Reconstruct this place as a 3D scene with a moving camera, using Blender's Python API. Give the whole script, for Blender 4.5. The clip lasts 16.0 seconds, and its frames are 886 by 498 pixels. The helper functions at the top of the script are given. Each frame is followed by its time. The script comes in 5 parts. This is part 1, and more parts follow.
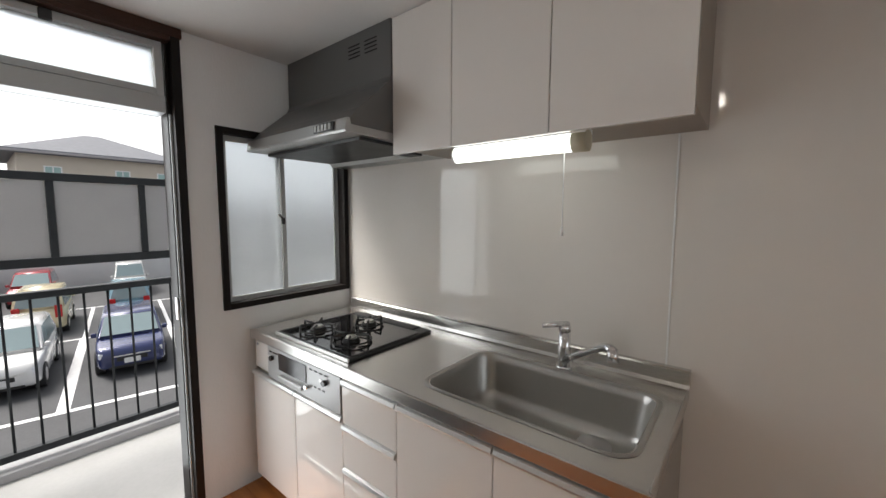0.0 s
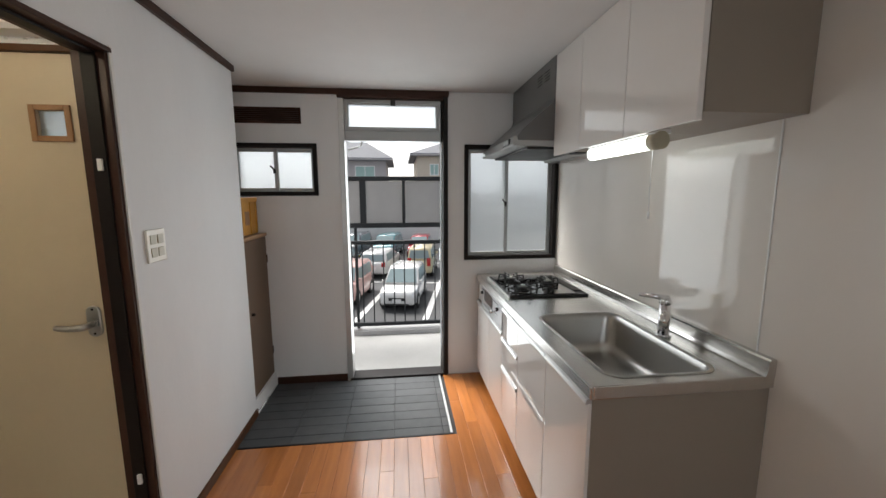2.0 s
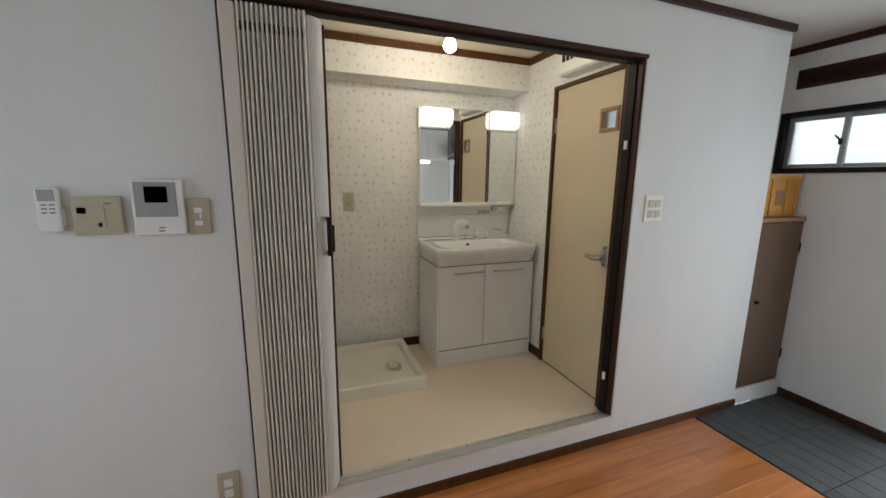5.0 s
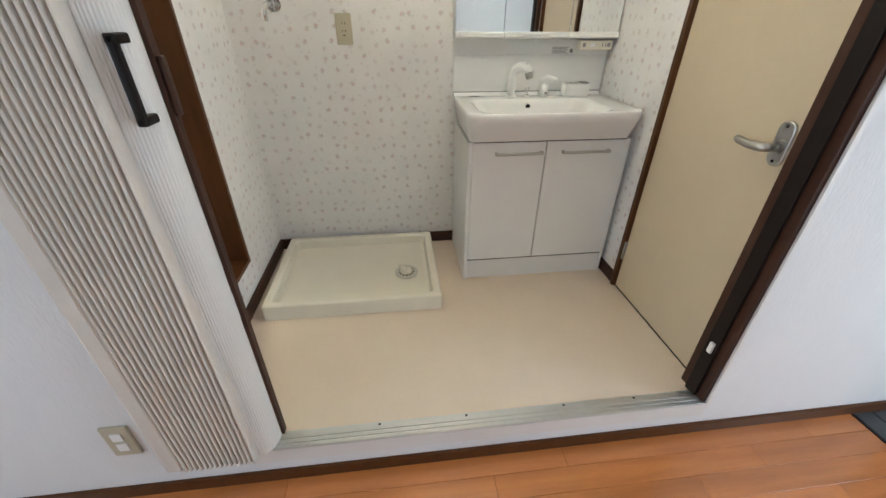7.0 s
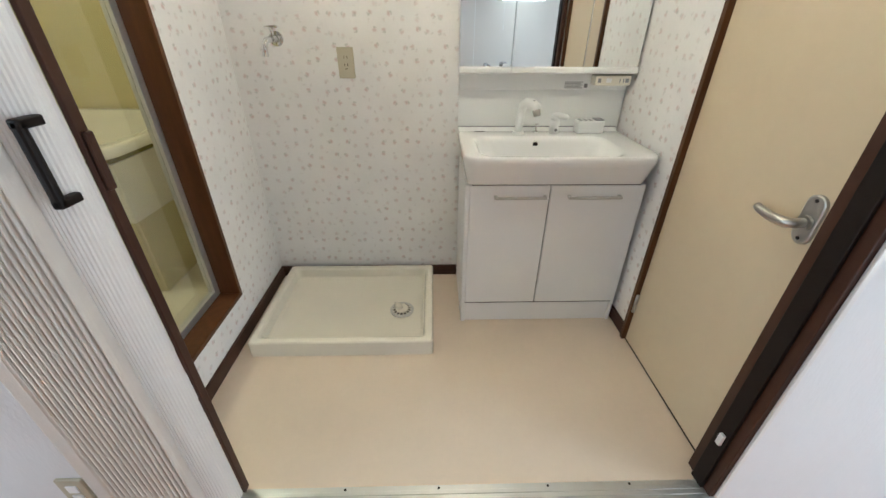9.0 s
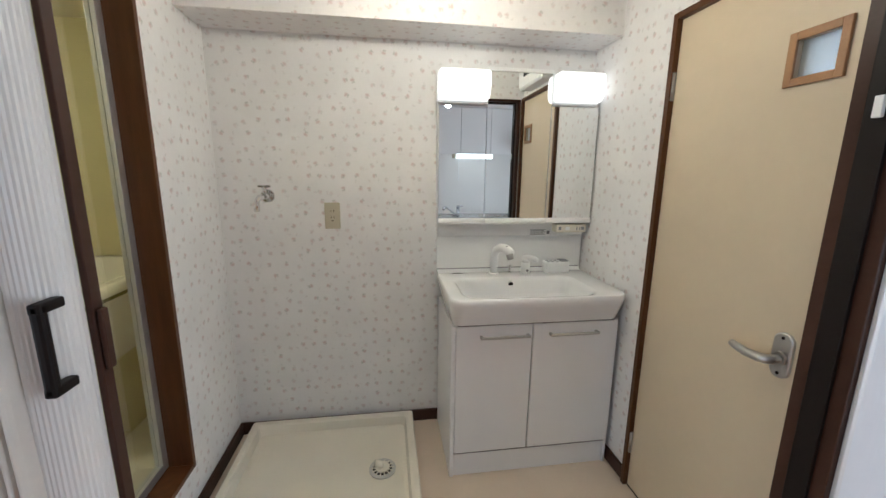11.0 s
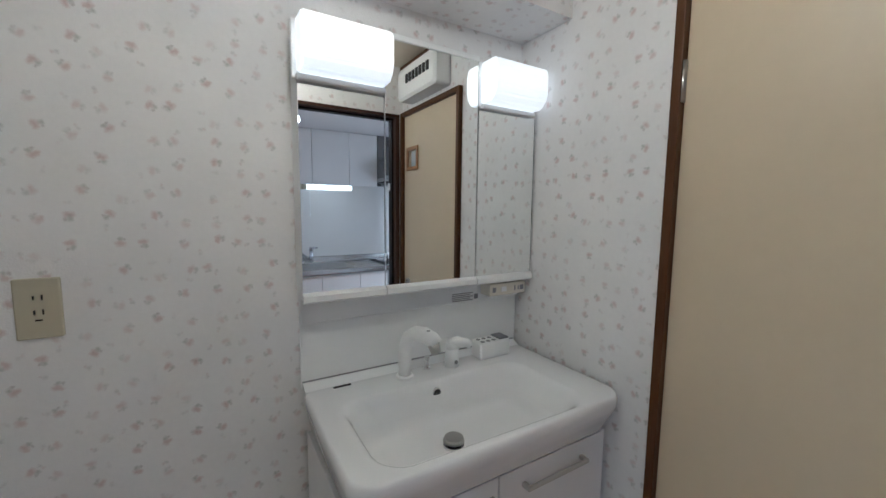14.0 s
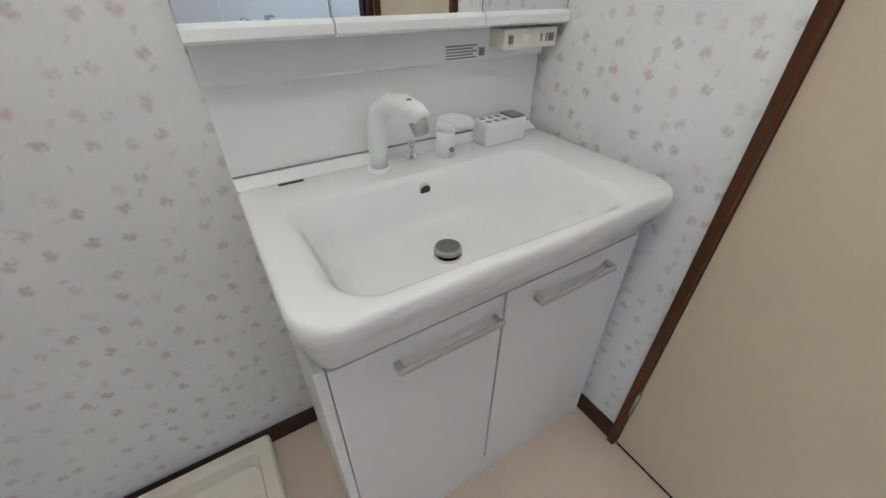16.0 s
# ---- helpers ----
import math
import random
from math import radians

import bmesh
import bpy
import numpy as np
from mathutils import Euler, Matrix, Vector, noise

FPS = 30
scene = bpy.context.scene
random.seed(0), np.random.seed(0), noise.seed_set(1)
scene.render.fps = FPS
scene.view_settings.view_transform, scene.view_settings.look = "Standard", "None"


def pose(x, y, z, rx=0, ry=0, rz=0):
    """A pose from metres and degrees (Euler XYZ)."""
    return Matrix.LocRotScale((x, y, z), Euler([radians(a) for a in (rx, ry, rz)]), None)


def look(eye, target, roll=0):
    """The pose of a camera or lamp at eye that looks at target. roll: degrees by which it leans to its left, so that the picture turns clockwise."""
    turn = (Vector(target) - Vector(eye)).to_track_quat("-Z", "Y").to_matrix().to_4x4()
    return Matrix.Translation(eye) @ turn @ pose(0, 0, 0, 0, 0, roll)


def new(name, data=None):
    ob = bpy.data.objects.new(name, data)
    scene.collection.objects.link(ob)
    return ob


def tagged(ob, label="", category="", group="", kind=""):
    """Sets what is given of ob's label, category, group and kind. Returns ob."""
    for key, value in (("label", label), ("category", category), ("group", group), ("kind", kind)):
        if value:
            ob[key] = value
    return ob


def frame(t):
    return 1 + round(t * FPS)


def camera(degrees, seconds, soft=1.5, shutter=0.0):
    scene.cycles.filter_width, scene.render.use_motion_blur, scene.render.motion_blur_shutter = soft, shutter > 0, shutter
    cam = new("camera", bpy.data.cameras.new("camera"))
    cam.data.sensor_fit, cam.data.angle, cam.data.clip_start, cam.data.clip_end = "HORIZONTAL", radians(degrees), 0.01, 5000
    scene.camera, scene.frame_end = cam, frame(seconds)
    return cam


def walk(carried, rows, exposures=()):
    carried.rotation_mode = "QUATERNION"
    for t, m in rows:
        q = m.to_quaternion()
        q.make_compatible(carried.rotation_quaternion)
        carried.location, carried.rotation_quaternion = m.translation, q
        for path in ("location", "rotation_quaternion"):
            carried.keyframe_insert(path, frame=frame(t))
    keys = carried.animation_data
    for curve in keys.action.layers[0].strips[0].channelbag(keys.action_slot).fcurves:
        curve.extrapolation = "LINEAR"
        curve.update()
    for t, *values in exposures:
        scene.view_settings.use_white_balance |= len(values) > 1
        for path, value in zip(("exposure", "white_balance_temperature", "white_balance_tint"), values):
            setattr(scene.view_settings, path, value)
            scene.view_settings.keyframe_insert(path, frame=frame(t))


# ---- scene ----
cam = camera(98.7, 16.0)
PATH = [
    (0, (0.104, 0.054, 1.406), (-1.147, 1.604, 1.222), 0.2),
    (0.5, (0.38, 0.079, 1.416), (-1.148, 1.349, 1.191), 0.0),
    (1, (0.62, 0.098, 1.436), (-1.058, 1.159, 1.198), -0.1),
    (1.5, (0.835, 0.209, 1.423), (-1.056, 0.814, 1.179), -0.2),
    (2, (1.041, 0.301, 1.432), (-0.927, 0.524, 1.154), -0.2),
    (2.5, (1.249, 0.417, 1.441), (-0.732, 0.406, 1.167), -0.4),
    (3, (1.333, 0.58, 1.449), (-0.627, 0.285, 1.182), -0.3),
    (3.5, (1.34, 0.72, 1.426), (-0.534, 0.069, 1.173), -0.1),
    (4, (1.264, 0.748, 1.406), (-0.325, -0.44, 1.158), 0.1),
    (4.5, (1.172, 0.771, 1.385), (0.057, -0.863, 1.088), 0.6),
    (5, (1.054, 0.734, 1.369), (0.363, -1.108, 1.01), 0.7),
    (7.5, (0.477, -0.057, 1.243), (0.293, -1.68, 0.088), 0.3),
    (8, (0.439, -0.098, 1.252), (0.286, -1.693, 0.055), 0.2),
    (8.5, (0.418, -0.103, 1.292), (0.314, -1.707, 0.102), 0.6),
    (9, (0.388, -0.077, 1.345), (0.342, -1.806, 0.341), 0.3),
    (9.5, (0.417, -0.053, 1.356), (0.381, -1.878, 0.539), 0.4),
    (10, (0.479, 0.015, 1.391), (0.407, -1.878, 0.749), 0.5),
    (12.5, (0.518, -0.513, 1.413), (-0.24, -2.351, 1.198), 0.6),
    (13, (0.523, -0.682, 1.419), (-0.378, -2.457, 1.23), 0.7),
    (13.5, (0.512, -0.791, 1.433), (-0.485, -2.512, 1.229), 0.9),
    (14, (0.454, -0.846, 1.415), (-0.57, -2.551, 1.209), 0.6),
    (14.5, (0.371, -0.943, 1.347), (-0.643, -2.567, 0.769), 0.7),
    (15, (0.334, -1.019, 1.307), (-0.634, -2.561, 0.479), 0.8),
    (15.5, (0.289, -1.089, 1.264), (-0.617, -2.545, 0.235), 0.5),
    (16, (0.286, -1.102, 1.261), (-0.578, -2.485, 0.103), 0.4),
]
EXPOSURES = [(0, 0.9, 6600, 10), (0.5, 0.72, 6600, 10), (1.0, 0.72, 6600, 10), (2.0, 0.9, 6550, 9), (3.0, 0.95, 6500, 6), (4.0, 1.05, 6450, 6), (5.0, 1.22, 6100, 4), (7.5, 2.0, 5650, 4), (9.0, 2.02, 5650, 4), (10.0, 1.9, 5650, 5), (12.5, 1.25, 5150, 9), (14.0, 1.08, 5050, 8), (15.0, 1.57, 5050, 6), (16.0, 1.75, 5100, 8)]
walk(cam, [(t, look(eye, target, roll)) for t, eye, target, roll in PATH], EXPOSURES)

# ---- world and sun (overcast) ----
world = bpy.data.worlds.new("overcast_sky")
scene.world = world
world.use_nodes = True
wn, wl = world.node_tree.nodes, world.node_tree.links
sky = wn.new("ShaderNodeTexSky")
sky.sky_type = 'NISHITA'
sky.sun_disc = False
sky.sun_elevation, sky.sun_rotation = radians(48), radians(250)
sky.dust_density, sky.air_density = 3.0, 0.8
pale = wn.new("ShaderNodeHueSaturation")
pale.inputs["Saturation"].default_value = 0.28
wl.new(sky.outputs[0], pale.inputs["Color"])
wl.new(pale.outputs[0], wn["Background"].inputs[0])
wn["Background"].inputs[1].default_value = 0.122
sun = new("sun", bpy.data.lights.new("sun", 'SUN'))
sun.data.energy, sun.data.angle, sun.data.color = 2.4, radians(25), (1.0, 0.97, 0.93)
sun.matrix_world = look((-6, -4, 12), (0, 0, 0))
BULB, TUBE, VANITY = 15.0, 1.4, 0.31


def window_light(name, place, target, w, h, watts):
    """An area lamp standing in for sky light through an opening, built or unseen."""
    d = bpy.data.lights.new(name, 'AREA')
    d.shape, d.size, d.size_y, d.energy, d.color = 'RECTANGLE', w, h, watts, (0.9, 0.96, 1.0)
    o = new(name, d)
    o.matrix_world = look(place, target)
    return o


window_light("skylight_back_window", (2.98, 0.45, 1.25), (0.3, 1.5, 0.5), 1.5, 1.3, 5)
window_light("skylight_doorway", (-1.99, 0.27, 1.0), (1, 0.27, 0.9), 0.68, 1.7, 6.2)
# lamp added behind the toilet door's pane; its supposed window is not built
window_light("skylight_unseen_toilet_window", (-0.92, -1.84, 1.55), (-0.92, -1.0, 1.4), 0.5, 0.5, 1.6)

# ---- materials ----


def mat(name, color, rough=0.5, metal=0.0, vary=0.06, scale=6.0, bump=0.0, bscale=200.0, emit=0.0, trans=0.0, coat=0.0, piece=0.0, stretch=(1, 1, 1), emit_color=None):
    m = bpy.data.materials.new(name)
    m.use_nodes = True
    n, l = m.node_tree.nodes, m.node_tree.links
    b = n["Principled BSDF"]
    b.inputs["Roughness"].default_value, b.inputs["Metallic"].default_value = rough, metal
    b.inputs["Transmission Weight"].default_value, b.inputs["Coat Weight"].default_value = trans, coat
    b.inputs["Base Color"].default_value = (*color, 1)
    co = n.new("ShaderNodeTexCoord")
    mp = n.new("ShaderNodeMapping")
    mp.inputs["Scale"].default_value = stretch
    l.new(co.outputs["Object"], mp.inputs[0])
    if vary or piece:
        a = n.new("ShaderNodeTexNoise")
        a.inputs["Scale"].default_value, a.inputs["Detail"].default_value = scale, 6
        l.new(mp.outputs[0], a.inputs["Vector"])
        fine = n.new("ShaderNodeTexNoise")
        fine.inputs["Scale"].default_value, fine.inputs["Detail"].default_value = scale * 14, 3
        l.new(mp.outputs[0], fine.inputs["Vector"])
        mixf = n.new("ShaderNodeMath")
        mixf.operation = 'MULTIPLY_ADD'
        mixf.inputs[1].default_value = 0.35
        l.new(fine.outputs[0], mixf.inputs[0])
        l.new(a.outputs[0], mixf.inputs[2])
        mr = n.new("ShaderNodeMapRange")
        mr.inputs["From Min"].default_value, mr.inputs["From Max"].default_value = 0.35, 1.0
        mr.inputs["To Min"].default_value, mr.inputs["To Max"].default_value = 1 - vary, 1 + vary
        l.new(mixf.outputs[0], mr.inputs["Value"])
        hs = n.new("ShaderNodeHueSaturation")
        hs.inputs["Color"].default_value = (*color, 1)
        if piece:
            oi = n.new("ShaderNodeObjectInfo")
            pr = n.new("ShaderNodeMapRange")
            pr.inputs["To Min"].default_value, pr.inputs["To Max"].default_value = 1 - piece, 1 + piece
            l.new(oi.outputs["Random"], pr.inputs["Value"])
            mu = n.new("ShaderNodeMath")
            mu.operation = 'MULTIPLY'
            l.new(pr.outputs[0], mu.inputs[0])
            l.new(mr.outputs[0], mu.inputs[1])
            l.new(mu.outputs[0], hs.inputs["Value"])
        else:
            l.new(mr.outputs[0], hs.inputs["Value"])
        l.new(hs.outputs[0], b.inputs["Base Color"])
        rr = n.new("ShaderNodeMapRange")
        rr.inputs["To Min"].default_value, rr.inputs["To Max"].default_value = max(0.02, rough * 0.85), min(1, rough * 1.15)
        l.new(a.outputs[0], rr.inputs["Value"])
        l.new(rr.outputs[0], b.inputs["Roughness"])
    if bump:
        t = n.new("ShaderNodeTexNoise")
        t.inputs["Scale"].default_value, t.inputs["Detail"].default_value = bscale, 4
        l.new(mp.outputs[0], t.inputs["Vector"])
        bp = n.new("ShaderNodeBump")
        bp.inputs["Strength"].default_value, bp.inputs["Distance"].default_value = bump, 0.002
        l.new(t.outputs[0], bp.inputs["Height"])
        l.new(bp.outputs[0], b.inputs["Normal"])
    if emit:
        b.inputs["Emission Color"].default_value = (*(emit_color or color), 1)
        b.inputs["Emission Strength"].default_value = emit
    return m


def floral(name):
    """White wallpaper with scattered sprigs: pink petals round a heart and a grey-green leaf, each turned at random."""
    m = mat(name, (0.80, 0.785, 0.775), 0.75, bump=0.35, bscale=260)
    n, l = m.node_tree.nodes, m.node_tree.links
    b = n["Principled BSDF"]
    base = b.inputs["Base Color"].links[0].from_socket

    def math_node(op, a, c=None, d=None):
        q = n.new("ShaderNodeMath")
        q.operation = op
        for i, v in enumerate((a, c, d)):
            if v is None:
                continue
            if isinstance(v, (int, float)):
                q.inputs[i].default_value = v
            else:
                l.new(v, q.inputs[i])
        return q.outputs[0]

    def vector_node(op, a, c):
        q = n.new("ShaderNodeVectorMath")
        q.operation = op
        for i, v in enumerate((a, c)):
            if isinstance(v, tuple):
                q.inputs[i].default_value = v
            else:
                l.new(v, q.inputs[i])
        return q
    co = n.new("ShaderNodeTexCoord")
    at, face = n.new("ShaderNodeSeparateXYZ"), n.new("ShaderNodeSeparateXYZ")
    l.new(co.outputs["Object"], at.inputs[0])
    l.new(co.outputs["Normal"], face.inputs[0])
    lying = math_node('ABSOLUTE', face.outputs[2])
    upright = math_node('SUBTRACT', 1.0, lying)
    uv = n.new("ShaderNodeCombineXYZ")
    l.new(math_node('MULTIPLY_ADD', at.outputs[1], upright, at.outputs[0]), uv.inputs[0])
    l.new(math_node('MULTIPLY_ADD', at.outputs[1], lying, at.outputs[2]), uv.inputs[1])
    fray = n.new("ShaderNodeTexNoise")
    fray.inputs["Scale"].default_value, fray.inputs["Detail"].default_value = 150, 3
    l.new(uv.outputs[0], fray.inputs["Vector"])
    wob = vector_node('MULTIPLY', vector_node('SUBTRACT', fray.outputs["Color"], (0.5, 0.5, 0.5)).outputs[0], (0.010, 0.010, 0.0))
    print_uv = vector_node('ADD', uv.outputs[0], wob.outputs[0])
    for scale, rand, shift, lobes in (
            (17.5, 0.55, (0.0, 0.0, 0.0), (((0.0, 0.002), 0.0078, (0.54, 0.37, 0.36), 0.74), ((0.0065, -0.001), 0.0056, (0.58, 0.42, 0.40), 0.66), ((-0.005, -0.006), 0.0052, (0.36, 0.37, 0.33), 0.68), ((0.001, -0.010), 0.0036, (0.38, 0.33, 0.32), 0.62))),
            (16.0, 0.8, (0.37, 0.21, 0.0), (((0.0, 0.0), 0.0046, (0.40, 0.38, 0.37), 0.45), ((0.004, 0.006), 0.0036, (0.56, 0.44, 0.43), 0.5)))):
        moved = vector_node('ADD', print_uv.outputs[0], shift)
        v = n.new("ShaderNodeTexVoronoi")
        v.voronoi_dimensions = '2D'
        v.inputs["Scale"].default_value, v.inputs["Randomness"].default_value = scale, rand
        l.new(moved.outputs[0], v.inputs["Vector"])
        pick = n.new("ShaderNodeSeparateColor")
        l.new(v.outputs["Color"], pick.inputs[0])
        turn = n.new("ShaderNodeVectorRotate")
        turn.rotation_type = 'Z_AXIS'
        l.new(vector_node('SUBTRACT', moved.outputs[0], v.outputs["Position"]).outputs[0], turn.inputs["Vector"])
        l.new(math_node('MULTIPLY', pick.outputs[0], 6.283), turn.inputs["Angle"])
        for (ox, oy), size, col, force in lobes:
            far = n.new("ShaderNodeVectorMath")
            far.operation = 'LENGTH'
            l.new(vector_node('SUBTRACT', turn.outputs[0], (ox, oy, 0.0)).outputs[0], far.inputs[0])
            r = n.new("ShaderNodeMapRange")
            r.inputs["From Min"].default_value, r.inputs["From Max"].default_value = size * 0.15, size * 1.25
            r.inputs["To Min"].default_value, r.inputs["To Max"].default_value = force, 0.0
            l.new(far.outputs["Value"], r.inputs["Value"])
            worn = math_node('MULTIPLY', r.outputs[0], math_node('MULTIPLY_ADD', pick.outputs[1], 0.7, 0.3))
            mx = n.new("ShaderNodeMix")
            mx.data_type = 'RGBA'
            l.new(worn, mx.inputs["Factor"])
            l.new(base, mx.inputs["A"])
            mx.inputs["B"].default_value = (*col, 1)
            base = mx.outputs["Result"]
    l.new(base, b.inputs["Base Color"])
    return m


M_WALL = mat("white_wallpaper", (0.78, 0.78, 0.78), 0.8, bump=0.5, bscale=160, stretch=(1, 1, 0.35), vary=0.03)
M_CEIL = mat("ceiling_paper", (0.70, 0.685, 0.67), 0.85, bump=0.4, bscale=140, vary=0.03)
M_WCEIL = mat("washroom_ceiling_paper", (0.80, 0.74, 0.62), 0.8, bump=0.3, vary=0.03)
M_FLORAL = floral("floral_wallpaper")
M_PANEL = mat("gloss_kitchen_panel", (0.74, 0.70, 0.655), 0.05, vary=0.02, scale=2, coat=0.0, bump=0.02, bscale=6)
M_WOOD = mat("orange_wood_plank", (0.46, 0.165, 0.045), 0.22, vary=0.22, scale=5, stretch=(0.5, 6, 6), bump=0.05, bscale=60, piece=0.16, coat=0.4)
M_TRIM = mat("dark_brown_trim", (0.050, 0.022, 0.014), 0.4, vary=0.25, scale=8, stretch=(1, 1, 1))
M_BROWN = mat("brown_stained_wood", (0.085, 0.032, 0.010), 0.35, vary=0.3, scale=9, stretch=(4, 4, 0.4))
M_BLACKF = mat("black_brown_frame", (0.009, 0.006, 0.005), 0.5, vary=0.1)
M_ALU = mat("silver_aluminium", (0.62, 0.62, 0.61), 0.35, 0.85, vary=0.05)
M_GREYAL = mat("grey_aluminium_sash", (0.42, 0.43, 0.43), 0.45, 0.4, vary=0.05)
M_STEEL = mat("brushed_stainless", (0.60, 0.585, 0.56), 0.24, 1.0, vary=0.05, scale=3, stretch=(0.2, 12, 1), bump=0.04, bscale=90)
M_BOWL = mat("satin_stainless_bowl", (0.46, 0.45, 0.43), 0.34, 1.0, vary=0.05)
M_CHROME = mat("chrome", (0.75, 0.75, 0.76), 0.08, 1.0, vary=0.02)
M_HOOD = mat("grey_painted_steel", (0.15, 0.148, 0.145), 0.33, 0.35, vary=0.02)
M_HOODL = mat("light_grey_lip", (0.42, 0.42, 0.41), 0.3, 0.6, vary=0.04)
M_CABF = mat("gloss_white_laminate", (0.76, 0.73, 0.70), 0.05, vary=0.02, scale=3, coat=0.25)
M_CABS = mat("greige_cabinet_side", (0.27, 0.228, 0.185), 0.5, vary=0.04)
M_GLASSK = mat("black_glass_hob", (0.012, 0.012, 0.013), 0.07, vary=0.1, coat=0.5)
M_BLACK = mat("black_iron", (0.012, 0.012, 0.012), 0.45, vary=0.1)
M_GREYP = mat("grey_control_panel", (0.35, 0.35, 0.35), 0.35, 0.5, vary=0.03)
M_FROST = mat("frosted_glass", (0.90, 0.95, 0.97), 0.5, trans=0.95, vary=0.02, bump=0.3, bscale=300)
M_PLATEY = mat("yellow_number_plate", (0.75, 0.55, 0.04), 0.6, vary=0.03)
M_CLEAR = mat("clear_glass", (0.9, 0.93, 0.92), 0.02, trans=1.0, vary=0.0)
M_MIRROR = mat("mirror", (0.90, 0.92, 0.92), 0.0, 1.0, vary=0.0)
M_WHITEP = mat("white_plastic", (0.84, 0.84, 0.83), 0.3, vary=0.02)
M_CERAM = mat("white_basin_resin", (0.87, 0.87, 0.87), 0.10, vary=0.015, coat=0.3)
M_HAND = mat("beige_grey_handle", (0.50, 0.485, 0.45), 0.35, vary=0.03)
M_VAND = mat("white_vanity_door", (0.85, 0.845, 0.84), 0.3, vary=0.02)
M_CREAM = mat("cream_plastic", (0.50, 0.455, 0.335), 0.4, vary=0.03)
M_DOOR = mat("cream_door_face", (0.58, 0.48, 0.335), 0.42, vary=0.04, scale=3)
M_VINYL = mat("beige_vinyl_floor", (0.70, 0.58, 0.46), 0.4, vary=0.05, scale=4, bump=0.15, bscale=140)
M_PAN = mat("ivory_pan_plastic", (0.80, 0.75, 0.64), 0.25, vary=0.03)
M_TILE = mat("dark_grey_tile", (0.075, 0.077, 0.08), 0.58, vary=0.2, scale=14, bump=0.3, bscale=80, piece=0.12)
M_GROUT = mat("dark_grout", (0.045, 0.045, 0.046), 0.9)
M_FOLD = mat("pleated_vinyl", (0.68, 0.63, 0.565), 0.55, vary=0.05, bump=0.2, bscale=220)
M_FOLDW = mat("white_lead_post", (0.76, 0.74, 0.71), 0.4, vary=0.03)
M_SHOE = mat("brown_shoe_cabinet_face", (0.135, 0.082, 0.046), 0.45, vary=0.1, scale=8, stretch=(4, 4, 0.5))
M_SHOET = mat("light_brown_edge", (0.36, 0.22, 0.12), 0.45, vary=0.1)
M_CRATE = mat("yellow_crate_wood", (0.62, 0.32, 0.06), 0.5, vary=0.15, scale=10)
M_FRW = mat("golden_wood_frame", (0.33, 0.17, 0.07), 0.4, vary=0.2, scale=12)
M_CONC = mat("pale_concrete", (0.42, 0.42, 0.41), 0.85, vary=0.1, scale=3, bump=0.3)
M_RAIL = mat("dark_grey_rail_paint", (0.020, 0.023, 0.026), 0.5, vary=0.1)
M_SCREEN = mat("grey_screen_panel", (0.32, 0.32, 0.325), 0.6, vary=0.05)
M_ASPH = mat("asphalt", (0.085, 0.085, 0.088), 0.9, vary=0.25, scale=1.2, bump=0.4, bscale=40)
M_LINE = mat("white_road_paint", (0.75, 0.75, 0.74), 0.7, vary=0.1, scale=10)
M_TYRE = mat("tyre_rubber", (0.02, 0.02, 0.02), 0.8, vary=0.1)
# the pale base colour carries the sky's reflection on the car windows
M_CARG = mat("sky_pale_car_glass", (0.26, 0.33, 0.34), 0.08, vary=0.02)
M_HGLASS = mat("pale_house_window", (0.36, 0.52, 0.50), 0.1, vary=0.05)
M_LAMPC = mat("car_headlamp", (0.7, 0.72, 0.74), 0.1, vary=0.02)
M_RED = mat("red_tail_lamp", (0.45, 0.02, 0.02), 0.2, vary=0.05)
M_ROOF = mat("slate_roof", (0.20, 0.205, 0.225), 0.8, vary=0.15, scale=4)
M_HOUSE = mat("beige_render", (0.62, 0.55, 0.46), 0.9, vary=0.05, scale=1)
M_HOUSEG = mat("grey_siding", (0.44, 0.42, 0.43), 0.9, vary=0.05, scale=1)
M_BLOCK = mat("white_boundary_wall", (0.66, 0.66, 0.65), 0.9, vary=0.06, scale=1)
M_BATH = mat("cream_bath_wall", (0.58, 0.51, 0.28), 0.35, vary=0.03)
M_OLIVE = mat("olive_strip", (0.16, 0.14, 0.02), 0.4, vary=0.05)
M_DARK = mat("dark_screen", (0.02, 0.016, 0.016), 0.15, vary=0.02)
M_INK = mat("grey_ink", (0.25, 0.25, 0.26), 0.5, vary=0.02)
M_BULB = mat("lit_bulb", (1, 0.95, 0.86), 0.3, vary=0, emit=BULB)
M_WBULB = mat("lit_washroom_bulb", (1, 0.87, 0.66), 0.3, vary=0, emit=82.0)
M_BATHL = mat("lit_bath_fill_globe", (1.0, 0.90, 0.62), 0.3, vary=0, emit=20.0)
M_TUBE = mat("lit_fluorescent_diffuser", (0.96, 1.0, 0.96), 0.3, vary=0, emit=TUBE)
M_VLAMP = mat("lit_opal_shade", (1.0, 0.97, 0.90), 0.3, vary=0, emit=VANITY)

for dull in (M_BLACKF, M_TRIM, M_BROWN, M_RAIL, M_TILE):
    dull.node_tree.nodes["Principled BSDF"].inputs["Specular IOR Level"].default_value = 0.22

# ---- builders ----


def origin(ob):
    v = Vector()
    while ob:
        v += ob.location
        ob = ob.parent
    return v


